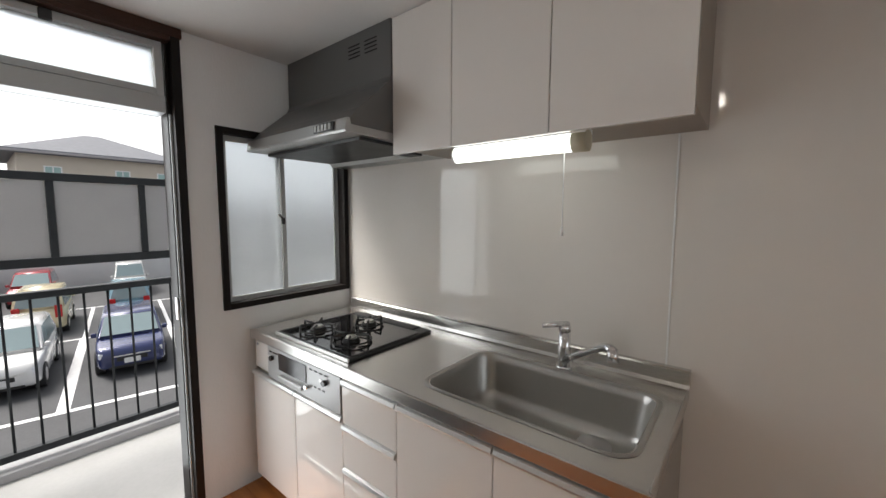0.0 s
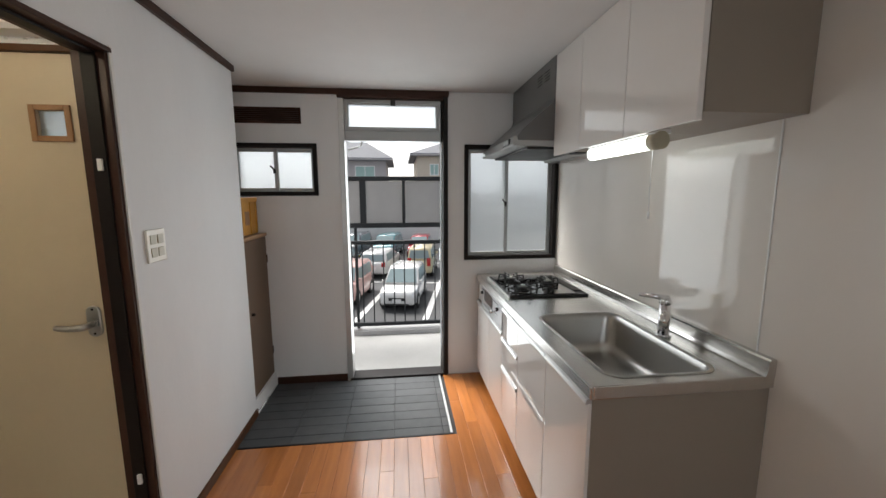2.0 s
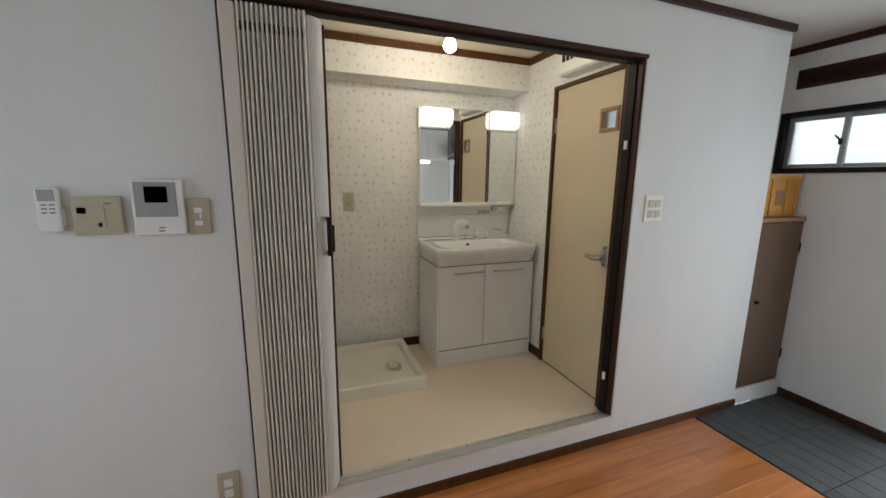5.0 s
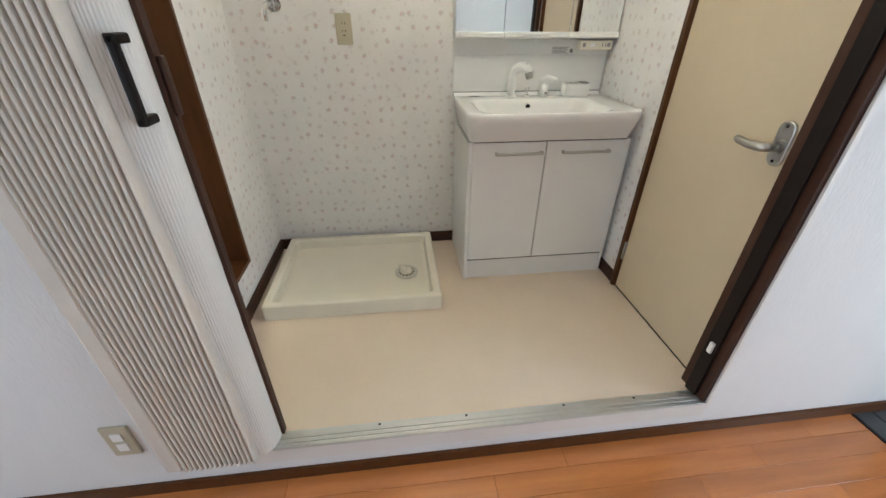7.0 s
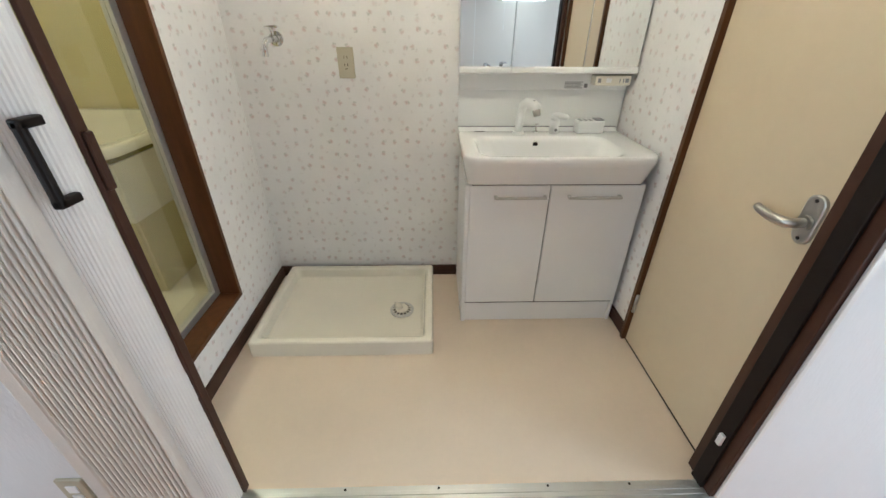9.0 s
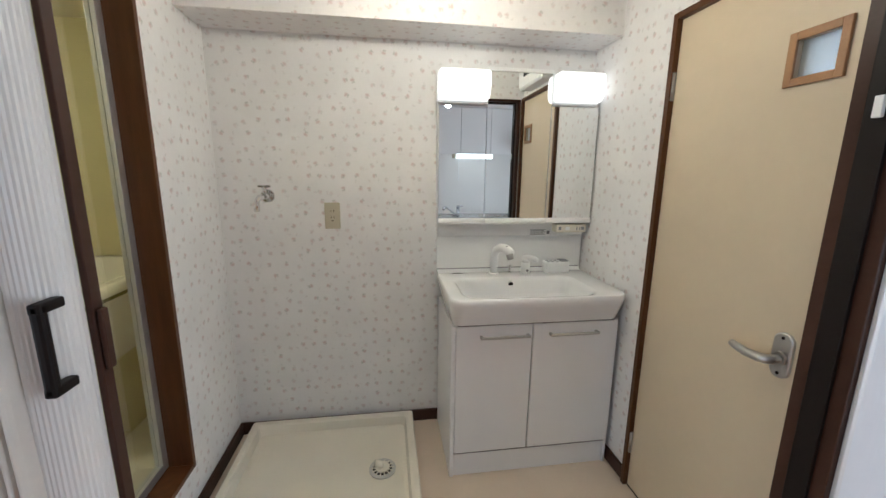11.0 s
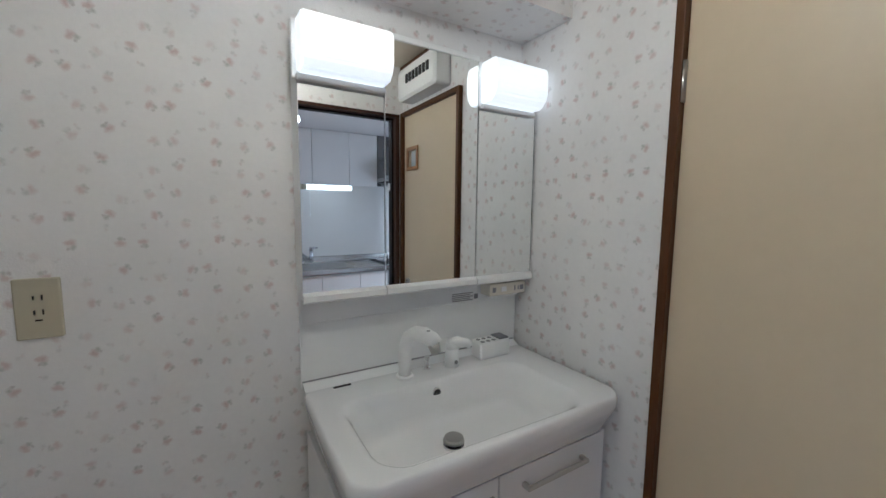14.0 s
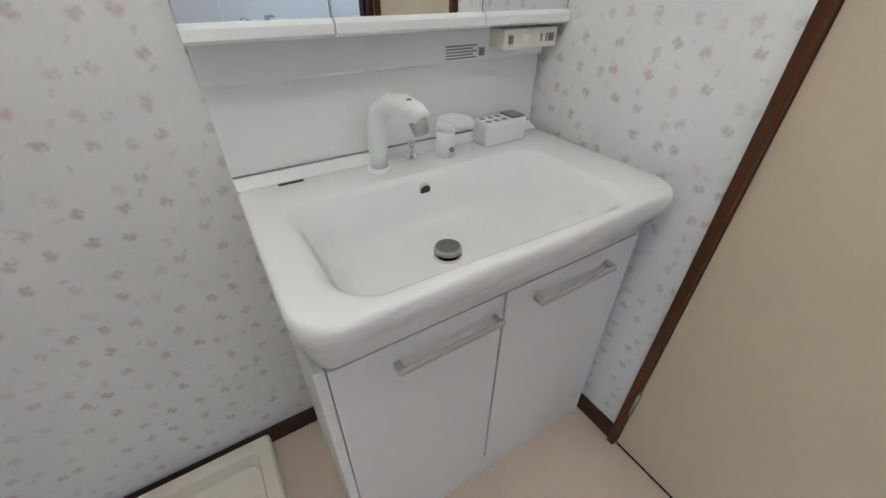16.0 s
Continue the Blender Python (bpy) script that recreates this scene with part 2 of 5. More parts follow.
def finish(name, bm, m, parent=None, smooth=False):
    off = origin(parent)
    if off.length:
        bmesh.ops.translate(bm, verts=bm.verts, vec=-off)
    me = bpy.data.meshes.new(name)
    bmesh.ops.recalc_face_normals(bm, faces=bm.faces)
    bm.to_mesh(me)
    bm.free()
    me.materials.append(m)
    if smooth:
        for p in me.polygons:
            p.use_smooth = True
    ob = new(name, me)
    ob.parent = parent
    return ob


def add_box(bm, lo, hi, bevel=0.0):
    made = bmesh.ops.create_cube(bm, size=1)["verts"]
    lo, hi = Vector(lo), Vector(hi)
    for v in made:
        v.co = Vector([(a + b) / 2 + c * abs(b - a) for a, b, c in zip(lo, hi, v.co)])
    if bevel:
        es = list({e for v in made for e in v.link_edges})
        bmesh.ops.bevel(bm, geom=es, offset=bevel, segments=2, affect='EDGES', profile=0.5)


def add_rod(bm, a, b, r, r2=None, n=16):
    a, b = Vector(a), Vector(b)
    d = b - a
    q = d.to_track_quat('Z', 'Y').to_matrix().to_4x4()
    bmesh.ops.create_cone(bm, cap_ends=True, segments=n, radius1=r, radius2=r if r2 is None else r2, depth=d.length, matrix=Matrix.Translation((a + b) / 2) @ q)


def part(name, lo, hi, m, parent=None, bevel=0.002):
    bm = bmesh.new()
    add_box(bm, lo, hi, min(bevel, 0.45 * min(abs(p - q) for p, q in zip(lo, hi))))
    return finish(name, bm, m, parent)


def rod(name, a, b, r, m, parent=None, r2=None, n=20):
    bm = bmesh.new()
    add_rod(bm, a, b, r, r2, n)
    ob = finish(name, bm, m, parent)
    for p in ob.data.polygons:
        p.use_smooth = len(p.vertices) == 4
    return ob


def tube(name, pts, r, m, parent=None, n=12, radii=None):
    """A round bar swept along points."""
    bm = bmesh.new()
    pts = [Vector(p) for p in pts]
    rings = []
    for i, p in enumerate(pts):
        d = (pts[min(i + 1, len(pts) - 1)] - pts[max(i - 1, 0)]).normalized()
        q = d.to_track_quat('Z', 'Y')
        rr = radii[i] if radii else r
        rings.append([bm.verts.new(p + q @ Vector((rr * math.cos(2 * math.pi * k / n), rr * math.sin(2 * math.pi * k / n), 0))) for k in range(n)])
    for a, b in zip(rings, rings[1:]):
        for k in range(n):
            bm.faces.new((a[k], a[(k + 1) % n], b[(k + 1) % n], b[k]))
    bm.faces.new(rings[0][::-1])
    bm.faces.new(rings[-1])
    return finish(name, bm, m, parent, True)


def rrect(x0, x1, y0, y1, z, r, n=6):
    pts = []
    for cx, cy, a0 in ((x1 - r, y1 - r, 0), (x0 + r, y1 - r, 90), (x0 + r, y0 + r, 180), (x1 - r, y0 + r, 270)):
        for k in range(n + 1):
            a = radians(a0 + 90 * k / n)
            pts.append((cx + r * math.cos(a), cy + r * math.sin(a), z))
    return pts


def loft(name, loops, m, parent=None, cap_first=False, cap_last=True, smooth=True):
    bm = bmesh.new()
    rings = [[bm.verts.new(p) for p in lp] for lp in loops]
    k = len(rings[0])
    for a, b in zip(rings, rings[1:]):
        for i in range(k):
            bm.faces.new((a[i], a[(i + 1) % k], b[(i + 1) % k], b[i]))
    if cap_first:
        bm.faces.new(rings[0])
    if cap_last:
        bm.faces.new(rings[-1])
    return finish(name, bm, m, parent, smooth)


def prism(name, profile, x0, x1, m, parent=None, axis='x', bevel=0.0):
    """A closed outline of (u, z) pairs drawn out along x (u is y) or y (u is x)."""
    bm = bmesh.new()
    ends = []
    for e in (x0, x1):
        ends.append([bm.verts.new((e, u, z) if axis == 'x' else (u, e, z)) for u, z in profile])
    k = len(profile)
    for i in range(k):
        bm.faces.new((ends[0][i], ends[0][(i + 1) % k], ends[1][(i + 1) % k], ends[1][i]))
    bm.faces.new(ends[0][::-1])
    bm.faces.new(ends[1])
    if bevel:
        bmesh.ops.bevel(bm, geom=bm.edges[:], offset=bevel, segments=2, affect='EDGES')
    return finish(name, bm, m, parent)


def wall(name, axis, a, b, u0, u1, z0, z1, holes, m, label, category="wall"):
    """A wall between the planes a and b of an axis, with holes (u0, u1, z0, z1) through it."""
    us = sorted({u0, u1, *[h[0] for h in holes], *[h[1] for h in holes]})
    zs = sorted({z0, z1, *[h[2] for h in holes], *[h[3] for h in holes]})
    solid = {(i, j) for i in range(len(us) - 1) for j in range(len(zs) - 1)
             if not any(h[0] < (us[i] + us[i + 1]) / 2 < h[1] and h[2] < (zs[j] + zs[j + 1]) / 2 < h[3] for h in holes)}
    bm = bmesh.new()
    at = {}

    def vert(d, i, j):
        if (d, i, j) not in at:
            at[d, i, j] = bm.verts.new((d, us[i], zs[j]) if axis == 'x' else (us[i], d, zs[j]))
        return at[d, i, j]
    for i, j in solid:
        for d in (a, b):
            bm.faces.new([vert(d, i, j), vert(d, i + 1, j), vert(d, i + 1, j + 1), vert(d, i, j + 1)])
        for di, dj, e in ((-1, 0, ((i, j), (i, j + 1))), (1, 0, ((i + 1, j), (i + 1, j + 1))), (0, -1, ((i, j), (i + 1, j))), (0, 1, ((i, j + 1), (i + 1, j + 1)))):
            if (i + di, j + dj) not in solid:
                bm.faces.new([vert(a, *e[0]), vert(a, *e[1]), vert(b, *e[1]), vert(b, *e[0])])
    return tagged(finish(name, bm, m), label, category, kind="structure")


def thing(name, loc, label, category, group="", kind=""):
    o = new(name)
    o.empty_display_size = 0.1
    o.location = loc
    return tagged(o, label, category, group, kind)


def slab(name, lo, hi, m, label, category, bevel=0.0):
    return tagged(part(name, lo, hi, m, None, bevel), label, category, kind="structure")


# ---- the plan ----
EX, PY, WY, BY = -1.855, 1.54, -0.66, -1.87      # entrance wall, panel wall, partition, washroom back wall
XB, CZ, FZ = 3.0, 2.185, 0.145                   # back wall, ceiling, washroom floor
OX0, OX1, OZ = -0.44, 1.26, 1.928                # opening to the washroom
WX0, WX1 = -0.466, 1.23                          # washroom side walls
DY0, DY1, DZ = -0.107, 0.645, 2.13               # entrance doorway with its transom

wall("wall_entrance", 'x', EX - 0.12, EX, -1.06, PY, -0.1, CZ + 0.02,
     [(DY0, DY1, -0.02, DZ), (0.793, 1.53, 0.935, 1.81), (-0.89, -0.283, 1.435, 1.805), (-0.836, -0.381, 1.94, 2.05)], M_WALL, "white papered wall round the entrance door and windows")
wall("wall_kitchen", 'y', PY, PY + 0.12, EX - 0.12, XB, -0.1, CZ + 0.02, [], M_WALL, "plain wall behind the gloss kitchen panels")
wall("wall_partition", 'y', WY - 0.05, WY, -1.42, XB, -0.1, CZ + 0.02, [(OX0, OX1, FZ - 0.006, OZ)], M_WALL, "white papered partition with a wide opening to the washroom")
wall("wall_partition_washroom_side", 'y', -0.76, WY - 0.05, WX0 - 0.1, WX1 + 0.1, 0.02, CZ + 0.02, [(OX0, OX1, FZ - 0.006, OZ)], M_FLORAL, "floral papered washroom side of the partition")
wall("wall_back", 'x', XB, XB + 0.12, WY - 0.05, PY + 0.12, -0.1, CZ + 0.02, [(-0.35, 1.25, 0.55, 1.95)], M_WALL, "plain white back wall with a window")
wall("wall_washroom_back", 'y', BY - 0.1, BY, -1.36, WX1 + 0.1, 0.02, CZ + 0.02, [], M_FLORAL, "washroom wall with small pink floral wallpaper")
wall("wall_toilet", 'x', WX0 - 0.1, WX0, BY, -0.76, 0.02, CZ + 0.02, [(-1.330, -0.78, FZ, 1.915)], M_FLORAL, "floral papered washroom wall round the toilet door")
wall("wall_bathroom", 'x', WX1, WX1 + 0.1, BY, -0.76, 0.02, CZ + 0.02, [(-1.425, -0.80, 0.345, 2.02)], M_FLORAL, "floral papered washroom wall round the bathroom door")
wall("wall_niche_side", 'x', -1.42, -1.37, -1.06, WY - 0.05, -0.1, CZ + 0.02, [], M_WALL, "white side of the entrance niche")
wall("wall_niche_back", 'y', -1.11, -1.06, EX - 0.12, -1.37, -0.1, CZ + 0.02, [], M_WALL, "white back of the entrance niche")
wall("wall_toilet_room", 'x', -1.36, -1.30, -1.87, WY - 0.05, 0.0, CZ + 0.02, [], M_WALL, "plain wall of the closed toilet room")
slab("ceiling", (EX - 0.12, -1.11, CZ), (XB + 0.12, PY + 0.12, CZ + 0.1), M_CEIL, "white papered kitchen ceiling", "ceiling")
slab("ceiling_washroom", (WX0, BY, CZ - 0.006), (WX1, -0.76, CZ - 0.001), M_WCEIL, "cream papered washroom ceiling", "ceiling")
slab("ceiling_beam", (WX0, BY, 1.972), (WX1, -1.66, CZ - 0.006), M_FLORAL, "floral papered beam along the washroom wall", "beam")
slab("floor", (-1.855, WY, -0.06), (XB, PY, -0.014), M_GROUT, "dark underlay of the kitchen floor", "floor")
slab("floor_washroom", (WX0 - 0.1, BY, 0.03), (WX1, WY - 0.012, FZ), M_VINYL, "beige vinyl washroom floor", "floor")
slab("baseboard_partition", (-1.42, WY, 0.0), (XB, WY + 0.012, 0.046), M_BROWN, "dark brown baseboard", "baseboard", 0.002)
slab("baseboard_entrance", (EX, -0.655, -0.01), (EX + 0.012, DY0 - 0.02, 0.05), M_TRIM, "dark brown baseboard", "baseboard", 0.002)
slab("baseboard_washroom_back", (WX0, BY, FZ), (WX1, BY + 0.012, FZ + 0.06), M_TRIM, "dark brown washroom baseboard", "baseboard", 0.002)
slab("baseboard_washroom_toilet", (WX0, BY + 0.012, FZ), (WX0 + 0.012, -1.352, FZ + 0.06), M_TRIM, "dark brown washroom baseboard", "baseboard", 0.002)
slab("baseboard_washroom_bath", (WX1 - 0.012, BY + 0.012, FZ), (WX1, -0.76, FZ + 0.06), M_TRIM, "dark brown washroom baseboard", "baseboard", 0.002)
slab("trim_ceiling_partition", (-1.42, WY, CZ - 0.035), (XB, WY + 0.02, CZ), M_TRIM, "dark brown ceiling moulding", "trim", 0.003)
slab("trim_ceiling_entrance", (EX, -1.06, CZ - 0.04), (EX + 0.02, DY1 + 0.03, CZ), M_TRIM, "dark brown ceiling moulding", "trim", 0.003)
slab("trim_washroom_beam", (WX0, -1.66, CZ - 0.048), (WX1, -1.64, CZ - 0.007), M_BROWN, "brown moulding along the washroom beam", "trim", 0.003)
slab("trim_washroom_toilet", (WX0, -1.64, CZ - 0.048), (WX0 + 0.02, -0.76, CZ - 0.007), M_BROWN, "brown washroom ceiling moulding", "trim", 0.003)
slab("trim_washroom_bath", (WX1 - 0.02, -1.64, CZ - 0.048), (WX1, -0.76, CZ - 0.007), M_BROWN, "brown washroom ceiling moulding", "trim", 0.003)

# gloss panels on the kitchen wall
kp = thing("wall_panelling", (-0.5, PY, 0), "glossy cream kitchen wall panels with a fine joint", "wall panel", kind="structure")
part("panel", (EX + 0.001, PY - 0.006, 0.0), (-0.097, PY, CZ), M_PANEL, kp, 0.001)
part("panel", (-0.092, PY - 0.006, 0.0), (XB, PY, CZ), M_PANEL, kp, 0.001)
part("joint_strip", (-0.0975, PY - 0.009, 0.0), (-0.0915, PY - 0.0062, CZ), M_WHITEP, kp, 0.001)


def ring(name, axis, d0, d1, u0, u1, z0, z1, w, m, parent, bevel=0.002, sill=True):
    """A rectangular frame made of four mitred-looking bars in one mesh."""
    bm = bmesh.new()

    def b(ua, ub, za, zb):
        add_box(bm, (d0, ua, za) if axis == 'x' else (ua, d0, za), (d1, ub, zb) if axis == 'x' else (ub, d1, zb), bevel)
    b(u0, u0 + w, z0, z1)
    b(u1 - w, u1, z0, z1)
    b(u0 + w, u1 - w, z1 - w, z1)
    if sill:
        b(u0 + w, u1 - w, z0, z0 + w)
    return finish(name, bm, m, parent)


def sliding_window(name, y0, y1, z0, z1, mid, label):
    w = thing(name, (EX, (y0 + y1) / 2, z0), label, "window", kind="structure")
    ring("casing", 'x', EX - 0.05, EX + 0.014, y0, y1, z0, z1, 0.03, M_BLACKF, w)
    ring("track", 'x', EX - 0.10, EX - 0.051, y0, y1, z0, z1, 0.035, M_GREYAL, w)
    a, b = y0 + 0.03, y1 - 0.03
    for (p, q, dx) in ((a, mid + 0.018, 0.0), (mid - 0.018, b, -0.026)):
        s = ring("sash", 'x', EX - 0.052 + dx, EX - 0.03 + dx, p, q, z0 + 0.03, z1 - 0.03, 0.026, M_GREYAL, w)
        g = part("pane", (EX - 0.044 + dx, p + 0.026, z0 + 0.056), (EX - 0.038 + dx, q - 0.026, z1 - 0.056), M_FROST, s, 0)
        g.visible_shadow = False
    zc = (z0 + z1) / 2
    part("crescent_lock", (EX - 0.03, mid - 0.012, zc - 0.025), (EX - 0.012, mid + 0.004, zc + 0.01), M_BLACK, w, 0.004)
    rod("crescent_lever", (EX - 0.018, mid - 0.006, zc), (EX - 0.014, mid - 0.03, zc + 0.03), 0.005, M_BLACK, w)
    return w


sliding_window("window_1", 0.793, 1.53, 0.935, 1.81, 1.127, "frosted sliding window in a black frame beside the hob")
sliding_window("window_2", -0.89, -0.283, 1.435, 1.805, -0.586, "small frosted sliding window in a black frame")

# entrance doorway
fr = thing("door_1", (EX, 0.27, 0), "open entrance doorway with frosted transom and dark frame", "door", kind="structure")
part("jamb", (EX - 0.13, DY1 - 0.012, 0.0), (EX + 0.016, DY1 + 0.022, DZ + 0.03), M_BLACKF, fr)
part("lintel", (EX - 0.06, DY0 - 0.02, DZ - 0.005), (EX + 0.0165, DY1 - 0.013, DZ + 0.035), M_TRIM, fr)
part("jamb", (EX - 0.13, DY0 - 0.018, 0.0), (EX + 0.008, DY0 + 0.022, DZ - 0.006), M_ALU, fr)
part("jamb", (EX - 0.12, DY1 - 0.026, 0.0), (EX - 0.03, DY1 - 0.013, DZ - 0.006), M_BLACKF, fr)
part("weather_strip", (EX - 0.029, DY1 - 0.022, 0.0), (EX - 0.020, DY1 - 0.013, 1.83), M_GREYAL, fr, 0.001)
part("head_bar", (EX - 0.12, DY0 + 0.023, 1.83), (EX - 0.01, DY1 - 0.035, 1.90), M_GREYAL, fr)
ring("transom_frame", 'x', EX - 0.09, EX - 0.02, DY0 + 0.023, DY1 - 0.035, 1.903, DZ - 0.008, 0.028, M_GREYAL, fr)
g = part("transom_pane", (EX - 0.06, DY0 + 0.05, 1.93), (EX - 0.054, DY1 - 0.062, DZ - 0.035), M_FROST, fr, 0)
g.visible_shadow = False
part("transom_latch", (EX - 0.02, 0.25, DZ - 0.05), (EX - 0.004, 0.285, DZ - 0.012), M_BLACK, fr, 0.004)
part("threshold", (EX - 0.125, DY0 - 0.0, -0.012), (EX + 0.012, DY1 - 0.013, 0.012), M_BLACKF, fr)
tube("door_closer_arm", [(EX - 0.07, DY0 + 0.14, 1.83), (EX - 0.09, DY0 + 0.13, 1.80), (EX - 0.22, DY0 + 0.02, 1.79)], 0.008, M_GREYAL, fr)
part("strike_plate", (EX - 0.029, DY1 - 0.040, 0.93), (EX - 0.005, DY1 - 0.0335, 1.03), M_CHROME, fr, 0.001)

# vent over the small window
ve = thing("wall_vent", (EX, -0.61, 1.94), "dark brown slotted wall vent above the small window", "vent")
ring("vent_frame", 'x', EX - 0.02, EX + 0.010, -0.836, -0.381, 1.94, 2.05, 0.016, M_TRIM, ve)
for k in range(6):
    part("slat", (EX - 0.018, -0.82, 1.958 + k * 0.0135), (EX + 0.002, -0.397, 1.966 + k * 0.0135), M_TRIM, ve, 0.001)
part("vent_back", (EX - 0.10, -0.83, 1.945), (EX - 0.03, -0.387, 2.045), M_BLACKF, ve, 0)

# washroom opening lining
op = thing("opening_lining", (0.4, -0.71, FZ), "dark brown lining of the washroom opening", "door frame", kind="structure")
part("jamb", (OX0, -0.768, FZ), (OX0 + 0.022, WY - 0.004, OZ - 0.017), M_TRIM, op)
part("jamb_stop", (OX0 + 0.022, -0.735, FZ), (OX0 + 0.032, -0.69, OZ - 0.017), M_BLACKF, op)
part("corner_bead", (OX0 - 0.006, WY - 0.004, FZ - 0.02), (OX0 + 0.008, WY + 0.004, OZ + 0.006), M_FOLDW, op)
part("jamb", (OX1 - 0.008, -0.768, FZ), (OX1, WY + 0.006, OZ - 0.017), M_TRIM, op)
part("head", (OX0, -0.768, OZ - 0.016), (OX1, WY + 0.006, OZ), M_TRIM, op)
part("head_track", (OX0 + 0.03, -0.73, OZ - 0.026), (OX1 - 0.03, -0.69, OZ - 0.017), M_BLACKF, op)
part("sill", (OX0, WY - 0.011, FZ - 0.06), (OX1, WY + 0.003, FZ + 0.002), M_FOLDW, op)
for k in range(3):
    part("threshold_rail", (OX0 + 0.01, -0.70 + 0.015 * k, FZ), (OX1 - 0.02, -0.688 + 0.015 * k, FZ + 0.005), M_ALU, op, 0.001)
part("threshold_plate", (OX0 + 0.005, -0.715, FZ), (OX1 - 0.02, WY + 0.004, FZ + 0.0025), M_ALU, op, 0.0005)
for sx in (-0.2, 0.05, 0.38, 0.66):
    rod("screw", (sx, -0.706, FZ + 0.002), (sx, -0.706, FZ + 0.0045), 0.004, M_BLACK, op, n=8)
for mz in (1.54, 0.36):
    part("magnet_catch", (OX0 + 0.032, -0.715, mz - 0.02), (OX0 + 0.042, -0.700, mz + 0.02), M_WHITEP, op)

# ---- folding door, pushed open ----
fd = thing("folding_door", (1.1, -0.69, FZ), "beige pleated vinyl folding door pushed open against its post", "folding door")
NP, NS = 15, 8
outline = []
for k in range(NP * NS + 1):
    f = abs(math.sin(math.pi * k / NS)) ** 0.55
    outline.append((1.207 - 0.200 * k / (NP * NS), -0.640 + 0.026 * f))
outline += [(1.007, -0.705), (1.207, -0.705)]
bm = bmesh.new()
levels = [0.155 + 1.72 * j / 10 for j in range(11)]
rings = []
for z in levels:
    rings.append([bm.verts.new((x + 0.002 * math.sin(3.1 * z + 9 * x), y + 0.002 * math.sin(2.3 * z + 11 * x), z)) for x, y in outline])
for a, b in zip(rings, rings[1:]):
    for i in range(len(outline)):
        j = (i + 1) % len(outline)
        bm.faces.new((a[i], a[j], b[j], b[i]))
bm.faces.new(rings[0])
bm.faces.new(rings[-1])
finish("pleats", bm, M_FOLD, fd)
face = []
for k in range(25):
    a = radians(90 * k / 24)
    rib = 0.0012 if k % 2 else 0.0
    face.append((1.002 - (0.044 - rib) * math.sin(a), -0.700 + (0.060 - rib) * math.cos(a)))
lead = [(1.006, -0.7005), (1.006, -0.640)] + face
loft("lead_post", [[(x, y, z) for x, y in lead] for z in (0.155, 1.872)], M_FOLDW, fd, True, True, False)
part("lead_post_strip", (0.949, -0.724, 0.155), (0.9585, -0.701, 1.872), M_TRIM, fd, 0.002)
part("end_post", (1.206, -0.70, 0.155), (1.249, -0.615, 1.872), M_FOLD, fd, 0.006)
part("latch", (0.940, -0.722, 1.10), (0.9488, -0.704, 1.20), M_TRIM, fd, 0.004)
h = part("pull_handle", (0.956, -0.640, 1.10), (0.972, -0.626, 1.235), M_BLACKF, fd, 0.005)
part("handle_foot", (0.956, -0.668, 1.10), (0.972, -0.626, 1.115), M_BLACKF, fd, 0.003)
part("handle_foot", (0.956, -0.668, 1.22), (0.972, -0.626, 1.235), M_BLACKF, fd, 0.003)
for k in range(NP - 1):
    x = 1.194 - 0.01333 * k
    part("hook", (x - 0.002, -0.645, 1.80), (x + 0.002, -0.622, 1.825), M_BLACKF, fd, 0.0005)

# ---- kitchen unit ----
ku = thing("kitchen_unit", (-0.9, 1.2, 0), "white gloss kitchen base unit with stainless worktop and sink", "kitchen unit")
KX0, KX1, KY, KT = -1.80, -0.022, 0.89, 0.832
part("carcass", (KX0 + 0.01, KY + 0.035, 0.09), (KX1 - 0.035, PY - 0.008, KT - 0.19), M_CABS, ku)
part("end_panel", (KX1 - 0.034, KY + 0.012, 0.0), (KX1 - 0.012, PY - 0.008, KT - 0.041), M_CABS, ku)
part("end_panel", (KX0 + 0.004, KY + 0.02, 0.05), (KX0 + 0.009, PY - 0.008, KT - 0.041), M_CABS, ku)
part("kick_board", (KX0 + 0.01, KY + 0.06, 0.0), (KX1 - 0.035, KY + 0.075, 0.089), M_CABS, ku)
part("filler", (-1.785, KY + 0.014, 0.645), (-1.628, KY + 0.034, KT - 0.042), M_CABF, ku)
# worktop with a hole for the sink
SX0, SX1, SY0, SY1 = -0.735, -0.085, 0.985, 1.375
bm = bmesh.new()
outer = [(KX0, KY, KT), (KX1, KY, KT), (KX1, PY - 0.008, KT), (KX0, PY - 0.008, KT)]
top_loops = rrect(SX0, SX1, SY0, SY1, KT, 0.06, 6)
ov = [bm.verts.new(p) for p in outer]
iv = [bm.verts.new(p) for p in top_loops]
eds = [bm.edges.new((ov[i], ov[(i + 1) % 4])) for i in range(4)] + [bm.edges.new((iv[i], iv[(i + 1) % len(iv)])) for i in range(len(iv))]
bmesh.ops.triangle_fill(bm, use_beauty=True, use_dissolve=False, edges=eds)
lowv = [bm.verts.new((p[0], p[1], KT - 0.04)) for p in outer]
for i in range(4):
    bm.faces.new((ov[i], ov[(i + 1) % 4], lowv[(i + 1) % 4], lowv[i]))
wt = finish("worktop", bm, M_STEEL, ku)
part("worktop_front_roll", (KX0, KY - 0.004, KT - 0.042), (KX1 + 0.002, KY + 0.006, KT + 0.003), M_STEEL, ku, 0.004)
part("worktop_end_roll", (KX1 - 0.006, KY + 0.007, KT - 0.042), (KX1 + 0.002, PY - 0.045, KT + 0.003), M_STEEL, ku, 0.004)
